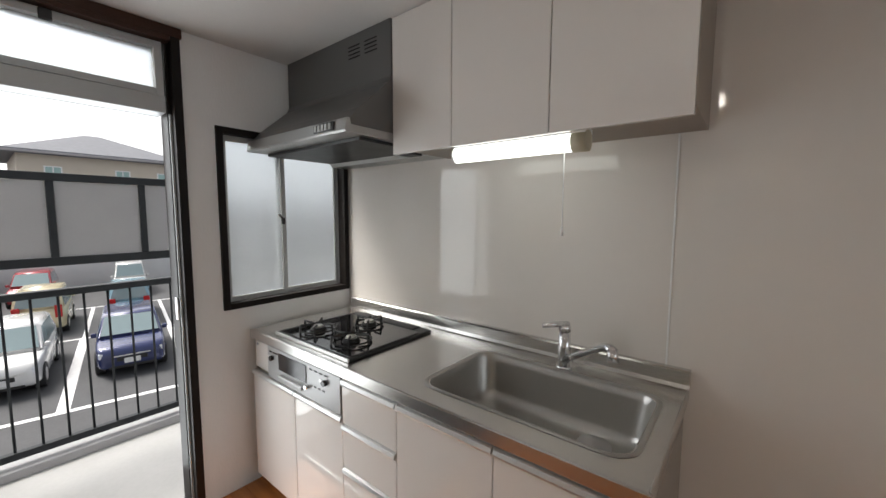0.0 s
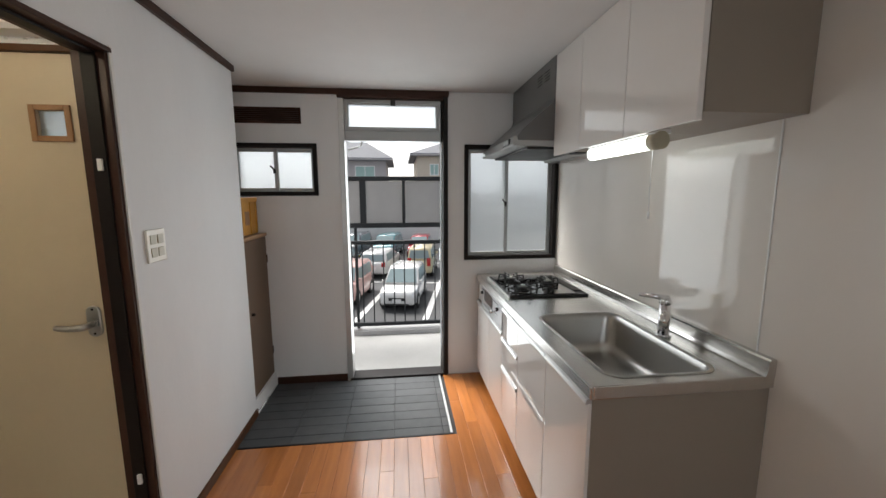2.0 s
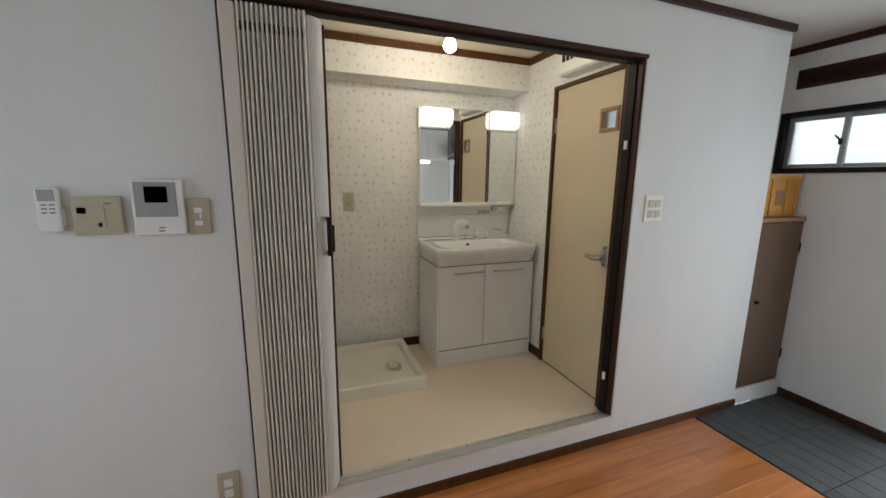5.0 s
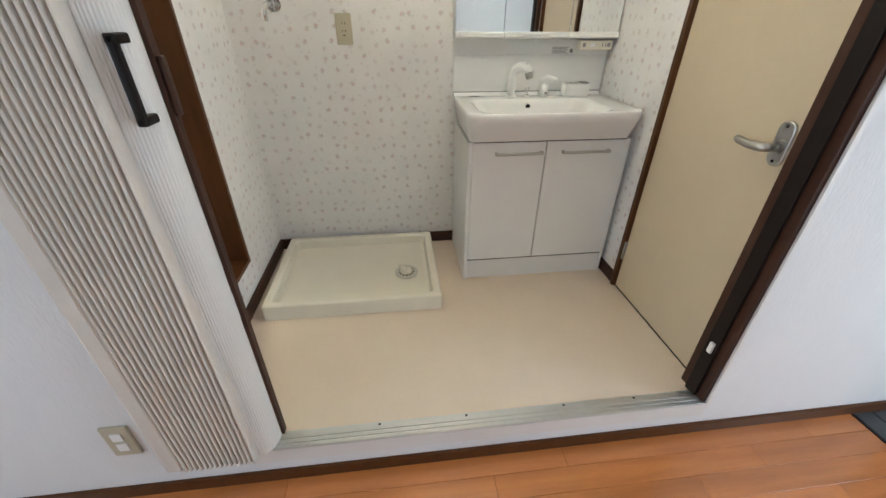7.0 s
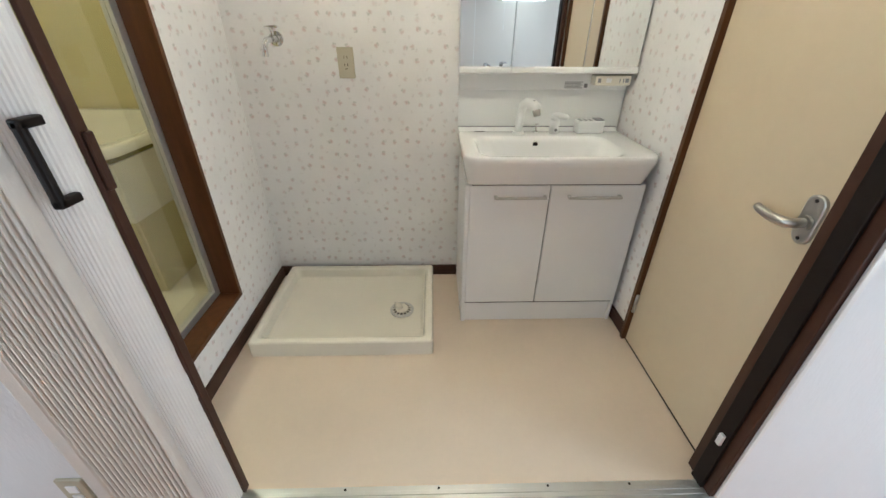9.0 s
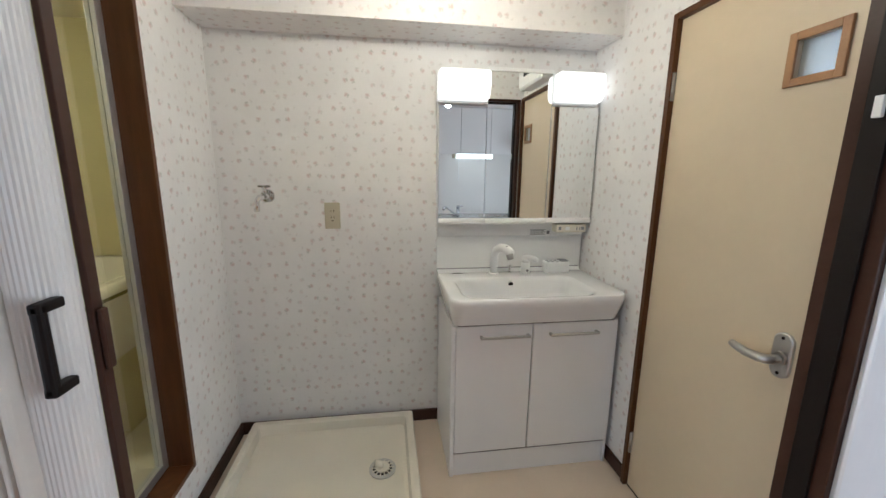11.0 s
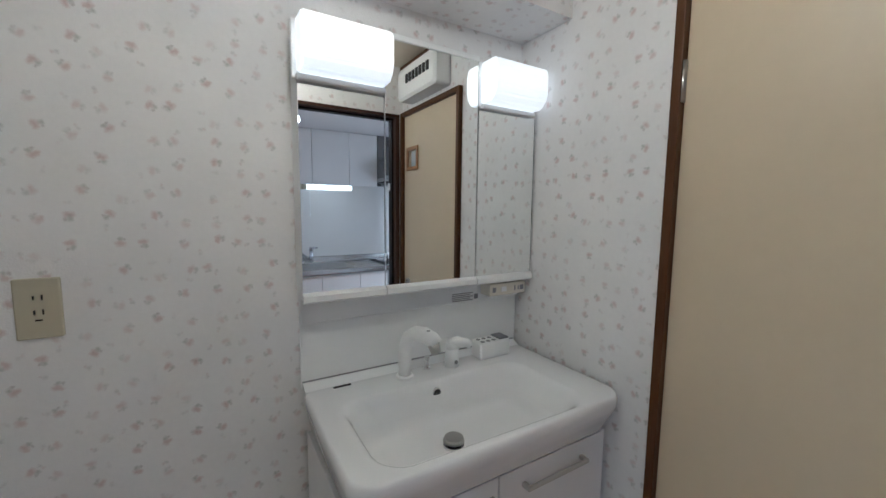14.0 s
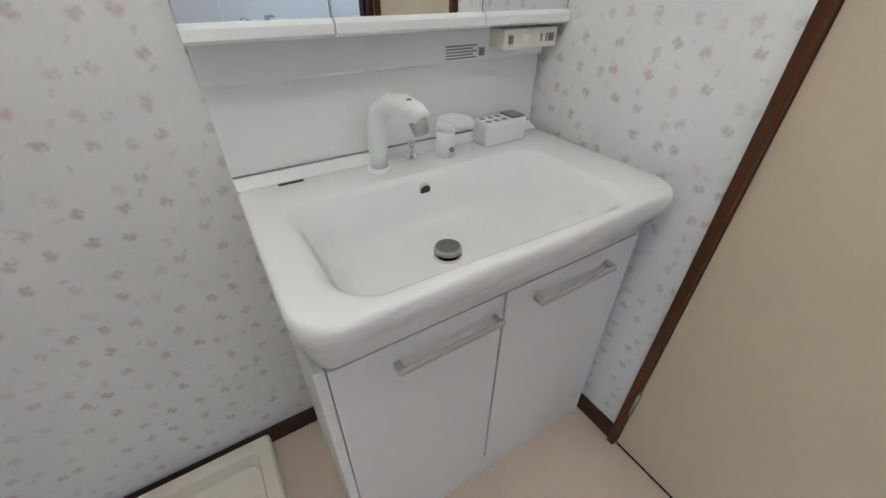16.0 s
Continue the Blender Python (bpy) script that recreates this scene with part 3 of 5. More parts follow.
prism("upstand", [(PY - 0.0075, KT), (PY - 0.045, KT), (PY - 0.038, KT + 0.012), (PY - 0.034, KT + 0.052), (PY - 0.028, KT + 0.058), (PY - 0.0075, KT + 0.058)], KX0, KX1 + 0.002, M_STEEL, ku)
lp = [rrect(SX0 - 0.018, SX1 + 0.018, SY0 - 0.018, SY1 + 0.018, KT + 0.001, 0.075), rrect(SX0 - 0.014, SX1 + 0.014, SY0 - 0.014, SY1 + 0.014, KT + 0.004, 0.072),
      rrect(SX0 - 0.006, SX1 + 0.006, SY0 - 0.006, SY1 + 0.006, KT + 0.003, 0.066), rrect(SX0, SX1, SY0, SY1, KT - 0.004, 0.06), rrect(SX0 + 0.006, SX1 - 0.006, SY0 + 0.006, SY1 - 0.006, KT - 0.03, 0.06),
      rrect(SX0 + 0.016, SX1 - 0.016, SY0 + 0.016, SY1 - 0.016, KT - 0.14, 0.065), rrect(SX0 + 0.03, SX1 - 0.03, SY0 + 0.03, SY1 - 0.03, KT - 0.168, 0.06), rrect(SX0 + 0.06, SX1 - 0.06, SY0 + 0.06, SY1 - 0.06, KT - 0.178, 0.05)]
loft("sink_bowl", lp, M_BOWL, ku)
rod("sink_strainer", (-0.25, 1.28, KT - 0.1775), (-0.25, 1.28, KT - 0.172), 0.055, M_CHROME, ku, n=28)


def front(name, x0, x1, z0, z1):
    d = part(name, (x0 + 0.0015, KY, z0), (x1 - 0.0015, KY + 0.019, z1 - 0.02), M_CABF, ku, 0.002)
    prism("handle_rail", [(KY - 0.006, z1 - 0.024), (KY - 0.010, z1 - 0.016), (KY - 0.006, z1 - 0.004), (KY + 0.004, z1), (KY + 0.019, z1 - 0.002), (KY + 0.019, z1 - 0.0195), (KY - 0.001, z1 - 0.0195)], x0 + 0.003, x1 - 0.003, M_ALU, d)
    return d


front("cupboard_door", -1.785, -1.402, 0.085, 0.635)
front("cupboard_door", -1.402, -1.061, 0.085, 0.635)
for z0, z1 in ((0.613, 0.786), (0.437, 0.61), (0.085, 0.434)):
    front("drawer_front", -1.061, -0.767, z0, z1)
front("cupboard_door", -0.767, -0.396, 0.085, 0.786)
front("cupboard_door", -0.396, -0.036, 0.085, 0.786)
# grill panel
part("grill_panel", (-1.624, KY - 0.004, 0.640), (-1.064, KY + 0.03, 0.789), M_GREYP, ku, 0.003)
part("grill_window", (-1.52, KY - 0.007, 0.70), (-1.295, KY - 0.003, 0.778), M_DARK, ku, 0.002)
part("grill_handle", (-1.50, KY - 0.022, 0.668), (-1.31, KY - 0.004, 0.684), M_GREYP, ku, 0.004)
for bx in (-1.60, -1.57, -1.545):
    part("control_button", (bx, KY - 0.007, 0.765), (bx + 0.016, KY - 0.003, 0.772), M_DARK, ku, 0.001)
for bx in (-1.27, -1.235, -1.20, -1.165):
    part("control_button", (bx, KY - 0.007, 0.768), (bx + 0.02, KY - 0.003, 0.774), M_DARK, ku, 0.001)
for kx in (-1.575, -1.16):
    rod("control_knob", (kx, KY - 0.003, 0.742), (kx, KY - 0.018, 0.742), 0.012, M_DARK, ku)
    part("knob_slide", (kx - 0.04, KY - 0.008, 0.736), (kx - 0.01, KY - 0.003, 0.748), M_ALU, ku, 0.002)
for bx in (-1.24, -1.21, -1.18):
    part("control_button", (bx, KY - 0.006, 0.70), (bx + 0.015, KY - 0.003, 0.707), M_DARK, ku, 0.001)
rod("grill_foot", (-1.285, KY - 0.004, 0.69), (-1.285, KY - 0.02, 0.69), 0.009, M_CHROME, ku)
rod("socket_dot", (-1.755, KY + 0.014, 0.765), (-1.755, KY + 0.010, 0.765), 0.007, M_INK, ku)

# hob, resting in the worktop
hb = thing("gas_hob", (-1.345, 1.17, KT), "black glass three-burner gas hob on the steel worktop", "hob")
part("hob_tray", (-1.622, 0.932, KT), (-1.068, 1.42, KT + 0.014), M_BLACK, hb, 0.005)
part("hob_glass", (-1.612, 0.942, KT + 0.0142), (-1.078, 1.345, KT + 0.019), M_GLASSK, hb, 0.002)
part("hob_front_rail", (-1.622, 0.926, KT + 0.001), (-1.068, 0.934, KT + 0.015), M_ALU, hb, 0.002)
part("exhaust_grille", (-1.56, 1.352, KT + 0.0142), (-1.13, 1.408, KT + 0.023), M_BLACK, hb, 0.004)
for cx, cy, r in ((-1.47, 1.06, 0.085), (-1.22, 1.06, 0.09), (-1.35, 1.27, 0.07)):
    bn = rod("burner", (cx, cy, KT + 0.019), (cx, cy, KT + 0.036), 0.040, M_BLACK, hb, 0.032)
    rod("burner_cap", (cx, cy, KT + 0.036), (cx, cy, KT + 0.046), 0.026, M_BOWL, hb, 0.020)
    bm = bmesh.new()
    for k in range(6):
        a = radians(60 * k + 15)
        d = Vector((math.cos(a), math.sin(a), 0))
        c = Vector((cx, cy, KT))
        add_rod(bm, c + d * r + Vector((0, 0, 0.019)), c + d * r * 0.95 + Vector((0, 0, 0.058)), 0.005, n=8)
        add_rod(bm, c + d * r * 0.98 + Vector((0, 0, 0.056)), c + d * 0.032 + Vector((0, 0, 0.052)), 0.005, n=8)
    for k in range(24):
        a, b2 = radians(15 * k), radians(15 * (k + 1))
        add_rod(bm, (cx + r * 0.97 * math.cos(a), cy + r * 0.97 * math.sin(a), KT + 0.03), (cx + r * 0.97 * math.cos(b2), cy + r * 0.97 * math.sin(b2), KT + 0.03), 0.004, n=6)
    finish("pan_support", bm, M_BLACK, hb)

# kitchen tap
kt = thing("kitchen_tap", (-0.41, 1.415, KT), "chrome single-lever kitchen mixer tap beside the sink", "tap")
rod("tap_base", (-0.41, 1.415, KT), (-0.41, 1.415, KT + 0.012), 0.030, M_CHROME, kt)
rod("tap_body", (-0.41, 1.415, KT + 0.011), (-0.41, 1.415, KT + 0.145), 0.023, M_CHROME, kt, 0.021)
rod("tap_cap", (-0.41, 1.415, KT + 0.144), (-0.41, 1.415, KT + 0.168), 0.024, M_CHROME, kt, 0.020)
tube("tap_lever", [(-0.405, 1.425, KT + 0.164), (-0.43, 1.375, KT + 0.172), (-0.455, 1.325, KT + 0.174)], 0.01, M_CHROME, kt, radii=[0.014, 0.011, 0.008])
tube("tap_spout", [(-0.40, 1.405, KT + 0.035), (-0.35, 1.365, KT + 0.075), (-0.275, 1.310, KT + 0.130), (-0.232, 1.278, KT + 0.158), (-0.212, 1.262, KT + 0.164), (-0.196, 1.250, KT + 0.158)], 0.013, M_CHROME, kt, radii=[0.016, 0.013, 0.012, 0.013, 0.015, 0.016])
rod("tap_nozzle", (-0.200, 1.252, KT + 0.166), (-0.196, 1.249, KT + 0.128), 0.016, M_CHROME, kt)

# wall cabinets
for name, x0, x1 in (("wall_cabinet", -1.058, -0.756), ("wall_cabinet", -0.7555, -0.386), ("wall_cabinet", -0.3855, -0.016)):
    wc = thing(name, ((x0 + x1) / 2, 1.35, 1.65), "white gloss kitchen wall cabinet under the ceiling", "wall cabinet", "kitchen wall cabinets")
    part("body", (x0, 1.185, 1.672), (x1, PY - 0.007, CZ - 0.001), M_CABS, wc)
    part("cabinet_door", (x0 + 0.0015, 1.163, 1.648), (x1 - 0.0015, 1.183, CZ - 0.004), M_CABF, wc)

# range hood
rh = thing("range_hood", (-1.45, 1.25, 1.68), "grey steel range hood with control buttons above the hob", "range hood")
HX0, HX1 = -1.845, -1.062
prism("hood_body", [(1.16, CZ - 0.001), (1.16, 1.962), (1.147, 1.935), (0.99, 1.80), (0.955, 1.757), (0.96, 1.735), (PY - 0.007, 1.735), (PY - 0.007, CZ - 0.001)], HX0, HX1, M_HOOD, rh)
prism("hood_lip", [(0.935, 1.705), (0.93, 1.712), (0.938, 1.756), (0.953, 1.757), (0.958, 1.734), (PY - 0.007, 1.734), (PY - 0.007, 1.676), (1.42, 1.676), (1.40, 1.70), (1.0, 1.705)], HX0, HX1, M_HOODL, rh)
part("hood_filter", (HX0 + 0.03, 1.02, 1.69), (HX1 - 0.03, 1.39, 1.704), M_BLACK, rh)
part("button_panel", (-1.26, 0.927, 1.716), (-1.13, 0.937, 1.750), M_BLACK, rh, 0.002)
for k in range(5):
    part("button", (-1.25 + 0.023 * k, 0.923, 1.722), (-1.235 + 0.023 * k, 0.928, 1.745), M_HOODL, rh, 0.001)
part("hood_clip", (-1.16, 1.30, 1.668), (-1.08, 1.37, 1.690), M_BLACK, rh, 0.005)
for gx in (-1.33, -1.22):
    for k in range(4):
        part("vent_slot", (gx, 1.157, 2.085 + 0.016 * k), (gx + 0.075, 1.1605, 2.089 + 0.016 * k), M_BLACKF, rh, 0.0005)

# under-cabinet lamp with pull cord
ul = thing("under_cabinet_lamp", (-0.55, 1.26, 1.66), "lit fluorescent lamp under the wall cabinets with a pull cord", "lamp")
part("lamp_base", (-0.80, 1.235, 1.655), (-0.30, 1.30, 1.671), M_WHITEP, ul)
rod("diffuser", (-0.80, 1.262, 1.632), (-0.345, 1.262, 1.632), 0.030, M_TUBE, ul)
rod("end_cap", (-0.3445, 1.262, 1.632), (-0.298, 1.262, 1.632), 0.033, M_CREAM, ul)
rod("end_cap", (-0.808, 1.262, 1.632), (-0.8005, 1.262, 1.632), 0.031, M_WHITEP, ul)
rod("pull_cord", (-0.385, 1.29, 1.65), (-0.385, 1.29, 1.365), 0.0018, M_WHITEP, ul, n=6)
rod("cord_bob", (-0.385, 1.29, 1.365), (-0.385, 1.29, 1.335), 0.004, M_WHITEP, ul, 0.005, n=10)

# bulbs


def pendant(name, x, y, z, m, label):
    p = thing(name, (x, y, CZ), label, "lamp")
    rod("ceiling_rose", (x, y, CZ - 0.001), (x, y, CZ - 0.03), 0.035, M_WHITEP, p, 0.028)
    rod("lamp_holder", (x, y, CZ - 0.03), (x, y, z + 0.045), 0.02, M_GREYAL, p, 0.018)
    bm = bmesh.new()
    bmesh.ops.create_uvsphere(bm, u_segments=20, v_segments=12, radius=0.031)
    for v in bm.verts:
        if v.co.z > 0:
            v.co.z *= 1.5
            v.co.x *= 1 - 0.3 * v.co.z / 0.046
            v.co.y *= 1 - 0.3 * v.co.z / 0.046
        v.co += Vector((x, y, z))
    finish("bulb", bm, m, p, True)


pendant("ceiling_bulb", -0.08, 0.25, 2.055, M_BULB, "bare lit bulb on the kitchen ceiling")
pendant("washroom_bulb", 0.32, -1.16, 2.02, M_WBULB, "bare lit warm bulb on the washroom ceiling")

# ---- shoe cabinet and crate ----
sc = thing("shoe_cabinet", (-1.64, -0.85, 0.0), "tall brown shoe cabinet set in the entrance niche", "shoe cabinet")
part("plinth", (-1.853, -1.055, 0.0), (-1.422, -0.664, 0.095), M_WALL, sc)
part("body", (-1.853, -1.055, 0.096), (-1.422, -0.695, 1.145), M_SHOE, sc)
part("cabinet_door", (-1.845, -0.694, 0.10), (-1.43, -0.674, 1.142), M_SHOE, sc, 0.003)
part("top_board", (-1.853, -1.055, 1.146), (-1.422, -0.666, 1.17), M_SHOET, sc, 0.004)
rod("knob", (-1.50, -0.676, 0.66), (-1.50, -0.656, 0.66), 0.010, M_BLACKF, sc)
for hz in (0.25, 0.95):
    part("hinge", (-1.850, -0.675, hz), (-1.838, -0.670, hz + 0.06), M_BLACKF, sc, 0.001)
cr = thing("yellow_crate", (-1.63, -0.86, 1.17), "yellow slatted box standing on the shoe cabinet", "box")
part("box_body", (-1.815, -1.03, 1.171), (-1.45, -0.712, 1.418), M_CRATE, cr, 0.006)
part("box_rim", (-1.82, -1.035, 1.395), (-1.445, -0.705, 1.424), M_CRATE, cr, 0.005)
for bx in (-1.80, -1.70, -1.56, -1.48):
    part("rib", (bx, -0.712, 1.18), (bx + 0.018, -0.704, 1.394), M_CRATE, cr, 0.002)
part("box_label", (-1.67, -0.7115, 1.24), (-1.60, -0.7095, 1.33), M_SHOET, cr, 0)

# ---- wall plates and remotes on the partition ----


def plate(name, x0, x1, z0, z1, m, label, category, marks, depth=0.009, y=WY, mm=None):
    p = thing(name, ((x0 + x1) / 2, y, z0), label, category)
    part("plate", (x0, y, z0), (x1, y + depth, z1), m, p, 0.003)
    for nm, a, b, c, d, pm in marks:
        part(nm, (x0 + a * (x1 - x0), y + depth - 0.001, z0 + c * (z1 - z0)), (x0 + b * (x1 - x0), y + depth + 0.003, z0 + d * (z1 - z0)), pm, p, 0.001)
    return p


plate("switch_plate", -0.622, -0.506, 1.178, 1.305, M_PAN, "cream switch plate with four rockers on the partition", "light switch",
      [("rocker", .16, .46, .56, .84, M_CREAM), ("rocker", .56, .84, .56, .84, M_CREAM), ("rocker", .16, .46, .16, .44, M_CREAM), ("rocker", .56, .84, .16, .44, M_CREAM)])
plate("switch_plate", 1.322, 1.384, 1.191, 1.303, M_CREAM, "beige switch plate with three small rockers", "light switch",
      [("rocker", .35, .7, .6, .74, M_WHITEP), ("rocker", .38, .48, .44, .58, M_WHITEP), ("rocker", .35, .7, .24, .38, M_WHITEP)])
ic = plate("intercom_monitor", 1.389, 1.517, 1.194, 1.360, M_WHITEP, "white video intercom with a small dark screen", "intercom",
      [("face", .12, .94, .33, .95, M_GREYP), ("screen", .28, .75, .58, .88, M_DARK), ("speaker_slot", .4, .52, .12, .14, M_INK), ("speaker_slot", .42, .54, .06, .08, M_INK)], 0.026)
plate("water_heater_control", 1.546, 1.661, 1.200, 1.309, M_CREAM, "cream water heater control panel on the wall", "control panel",
      [("face", .35, .92, .15, .75, M_CREAM), ("display", .70, .9, .55, .73, M_DARK), ("button", .40, .5, .2, .32, M_WHITEP), ("mark", .2, .34, .8, .84, M_INK)], 0.02)
rm = thing("air_conditioner_remote", (1.71, WY, 1.21), "white air conditioner remote in its wall holder", "remote control")
loft("remote_body", [[(p[0], WY + 0.004, p[1]) for p in rrect(1.686, 1.735, 1.211, 1.336, 0, 0.010)], [(p[0], WY + 0.020, p[1]) for p in rrect(1.686, 1.735, 1.211, 1.336, 0, 0.010)], [(p[0], WY + 0.023, p[1]) for p in rrect(1.689, 1.732, 1.214, 1.333, 0, 0.010)]], M_WHITEP, rm, True, True, False)
part("remote_display", (1.692, WY + 0.0225, 1.297), (1.729, WY + 0.0245, 1.329), M_GREYP, rm, 0.001)
for k in range(6):
    part("remote_button", (1.694 + 0.018 * (k % 2), WY + 0.0225, 1.285 - 0.011 * (k // 2)), (1.706 + 0.018 * (k % 2), WY + 0.0248, 1.289 - 0.011 * (k // 2)), M_INK, rm, 0.0005)
part("remote_holder", (1.680, WY, 1.225), (1.741, WY + 0.012, 1.275), M_WHITEP, rm, 0.003)
plate("wall_outlet", 1.313, 1.383, 0.205, 0.325, M_CREAM, "beige double power outlet near the floor", "power outlet",
      [("socket", .3, .7, .55, .8, M_WHITEP), ("socket", .3, .7, .2, .45, M_WHITEP)])
plate("wall_outlet", 0.719, 0.787, 1.157, 1.276, M_CREAM, "beige power outlet on the floral wall", "power outlet",
      [("slot", .38, .415, .64, .73, M_DARK), ("slot", .56, .595, .65, .72, M_DARK), ("slot", .38, .415, .40, .49, M_DARK), ("slot", .56, .595, .41, .48, M_DARK), ("earth_slot", .42, .58, .30, .325, M_DARK)], 0.009, BY)

# ---- toilet door ----
td = thing("door_2", (WX0, -1.05, FZ), "closed cream toilet door with lever handle and small glazed opening", "door", kind="structure")
ring("frame", 'x', WX0 - 0.09, WX0 + 0.020, -1.350, -0.762, FZ, 1.935, 0.021, M_BROWN, td, 0.002, False)
leaf = wall("leaf", 'x', WX0 - 0.036, WX0 + 0.002, -1.327, -0.785, FZ + 0.006, 1.912, [(-0.933, -0.838, 1.640, 1.727)], M_DOOR, "")
leaf.parent = td
leaf.location = -td.location
del leaf["category"], leaf["kind"]
ring("glazing_frame", 'x', WX0 + 0.002, WX0 + 0.010, -0.950, -0.820, 1.622, 1.745, 0.019, M_FRW, td)
part("glazing_pane", (WX0 - 0.016, -0.934, 1.639), (WX0 - 0.012, -0.837, 1.728), M_FROST, td, 0)
loft("handle_plate", [[(WX0 + 0.002, p[0], p[1]) for p in rrect(-0.857, -0.809, 0.915, 1.033, 0, 0.0235)], [(WX0 + 0.009, p[0], p[1]) for p in rrect(-0.857, -0.809, 0.915, 1.033, 0, 0.0235)], [(WX0 + 0.011, p[0], p[1]) for p in rrect(-0.854, -0.812, 0.918, 1.030, 0, 0.0205)]], M_BOWL, td, True, True, False)
rod("lever_collar", (WX0 + 0.010, -0.832, 0.968), (WX0 + 0.020, -0.832, 0.968), 0.017, M_BOWL, td)
tube("lever_handle", [(WX0 + 0.010, -0.832, 0.968), (WX0 + 0.040, -0.832, 0.966), (WX0 + 0.049, -0.838, 0.965), (WX0 + 0.053, -0.850, 0.964), (WX0 + 0.054, -0.885, 0.962), (WX0 + 0.050, -0.920, 0.964), (WX0 + 0.048, -0.932, 0.966)], 0.011, M_BOWL, td, 14, [0.012, 0.012, 0.0125, 0.0125, 0.011, 0.0105, 0.0095])
for hz in (0.928, 1.020):
    rod("plate_screw", (WX0 + 0.0105, -0.833, hz), (WX0 + 0.0125, -0.833, hz), 0.0042, M_DARK, td, n=10)
# black filler for the shade in the slit under the leaf
part("sill_gap_shade", (WX0 - 0.034, -1.326, FZ + 0.0005), (WX0 + 0.004, -0.786, FZ + 0.0055), M_BLACKF, td, 0)
for hz in (0.30, 1.66):
    rod("hinge", (WX0 + 0.008, -1.330, hz), (WX0 + 0.008, -1.330, hz + 0.09), 0.007, M_BOWL, td)
bp = thing("breaker_panel", (WX0, -1.05, 1.955), "white breaker box above the toilet door", "breaker box")
loft("box_cover", [[(x, p[0], p[1]) for p in rrect(-1.25 + i, -0.86 - i, 1.962 + i, 2.118 - i, 0, 0.02)] for x, i in ((WX0, 0), (WX0 + 0.07, 0), (WX0 + 0.082, 0.012))], M_WHITEP, bp, True, True, False)
for k in range(7):
    part("breaker_switch", (WX0 + 0.081, -1.20 + 0.035 * k, 2.03), (WX0 + 0.088, -1.18 + 0.035 * k, 2.07), M_BLACK, bp, 0.001)

# ---- bathroom door and bathroom beyond ----
bd = thing("door_3", (WX1, -1.1, 0.36), "glazed bathroom door in a brown wooden frame", "door", kind="structure")
ring("jamb_lining", 'x', WX1 - 0.012, WX1 + 0.10, -1.425, -0.80, 0.345, 2.02, 0.020, M_BROWN, bd)
ring("aluminium_frame", 'x', WX1 + 0.068, WX1 + 0.098, -1.404, -0.819, 0.366, 2.001, 0.030, M_ALU, bd)
g = part("door_pane", (WX1 + 0.080, -1.374, 0.396), (WX1 + 0.085, -0.849, 1.971), M_CLEAR, bd, 0)
g.visible_shadow = False
tube("door_pull", [(WX1 + 0.12, -1.10, 1.03), (WX1 + 0.15, -1.12, 1.05), (WX1 + 0.15, -1.12, 1.16), (WX1 + 0.12, -1.10, 1.18)], 0.008, M_WHITEP, bd)
wall("wall_bath_far", 'x', 2.75, 2.85, -2.6, -0.72, 0.0, CZ + 0.02, [], M_BATH, "cream bathroom wall panel")
wall("wall_bath_end", 'y', -2.6, -2.5, WX1, 2.85, 0.0, CZ + 0.02, [], M_BATH, "cream bathroom wall panel")
wall("wall_bath_near", 'y', -0.765, -0.715, WX1 + 0.1, 2.85, 0.0, CZ + 0.02, [], M_BATH, "cream bathroom wall panel")
wall("wall_bath_side", 'x', WX1 + 0.0, WX1 + 0.1, -2.5, BY - 0.1, 0.0, CZ + 0.02, [], M_BATH, "cream bathroom wall panel")
slab("ceiling_bath", (WX1, -2.6, CZ - 0.004), (2.85, -0.715, CZ + 0.05), M_WCEIL, "cream bathroom ceiling", "ceiling")
slab("ceiling_toilet", (-1.36, BY, CZ - 0.004), (WX0 - 0.1, -1.11, CZ + 0.05), M_CEIL, "plain toilet ceiling", "ceiling")
slab("floor_toilet", (-1.36, BY, 0.03), (WX0 - 0.1, WY - 0.06, FZ - 0.01), M_VINYL, "plain toilet floor", "floor")
slab("floor_bath", (WX1 + 0.1, -2.5, 0.12), (2.75, -0.765, 0.22), M_PAN, "ivory bathroom floor pan", "floor")
bt = thing("bathtub", (2.1, -2.1, 0.22), "cream bathtub with a white rim and olive trim", "bathtub")
part("apron", (1.69, -1.60, 0.61), (2.74, -1.58, 0.868), M_PAN, bt, 0.004)
part("apron", (1.67, -2.49, 0.61), (1.689, -1.58, 0.868), M_PAN, bt, 0.004)
part("lower_apron", (1.715, -1.64, 0.22), (2.74, -1.62, 0.608), M_BATH, bt, 0.004)
part("lower_apron", (1.695, -2.49, 0.22), (1.714, -1.62, 0.608), M_BATH, bt, 0.004)
part("olive_band", (1.686, -1.595, 0.872), (2.74, -1.575, 0.888), M_OLIVE, bt, 0.002)
part("olive_band", (1.665, -2.49, 0.872), (1.685, -1.575, 0.888), M_OLIVE, bt, 0.002)
loft("tub_rim", [rrect(1.66, 2.74, -2.49, -1.57, 0.89, 0.06), rrect(1.66, 2.74, -2.49, -1.57, 0.925, 0.06), rrect(1.74, 2.66, -2.41, -1.65, 0.925, 0.09), rrect(1.79, 2.60, -2.36, -1.70, 0.50, 0.12)], M_PAN, bt)
bb = thing("bath_bar", (2.74, -1.4, 1.2), "thin towel bar on the bathroom wall", "towel bar")
rod("bar", (2.70, -2.2, 1.25), (2.70, -1.5, 1.25), 0.008, M_CHROME, bb)
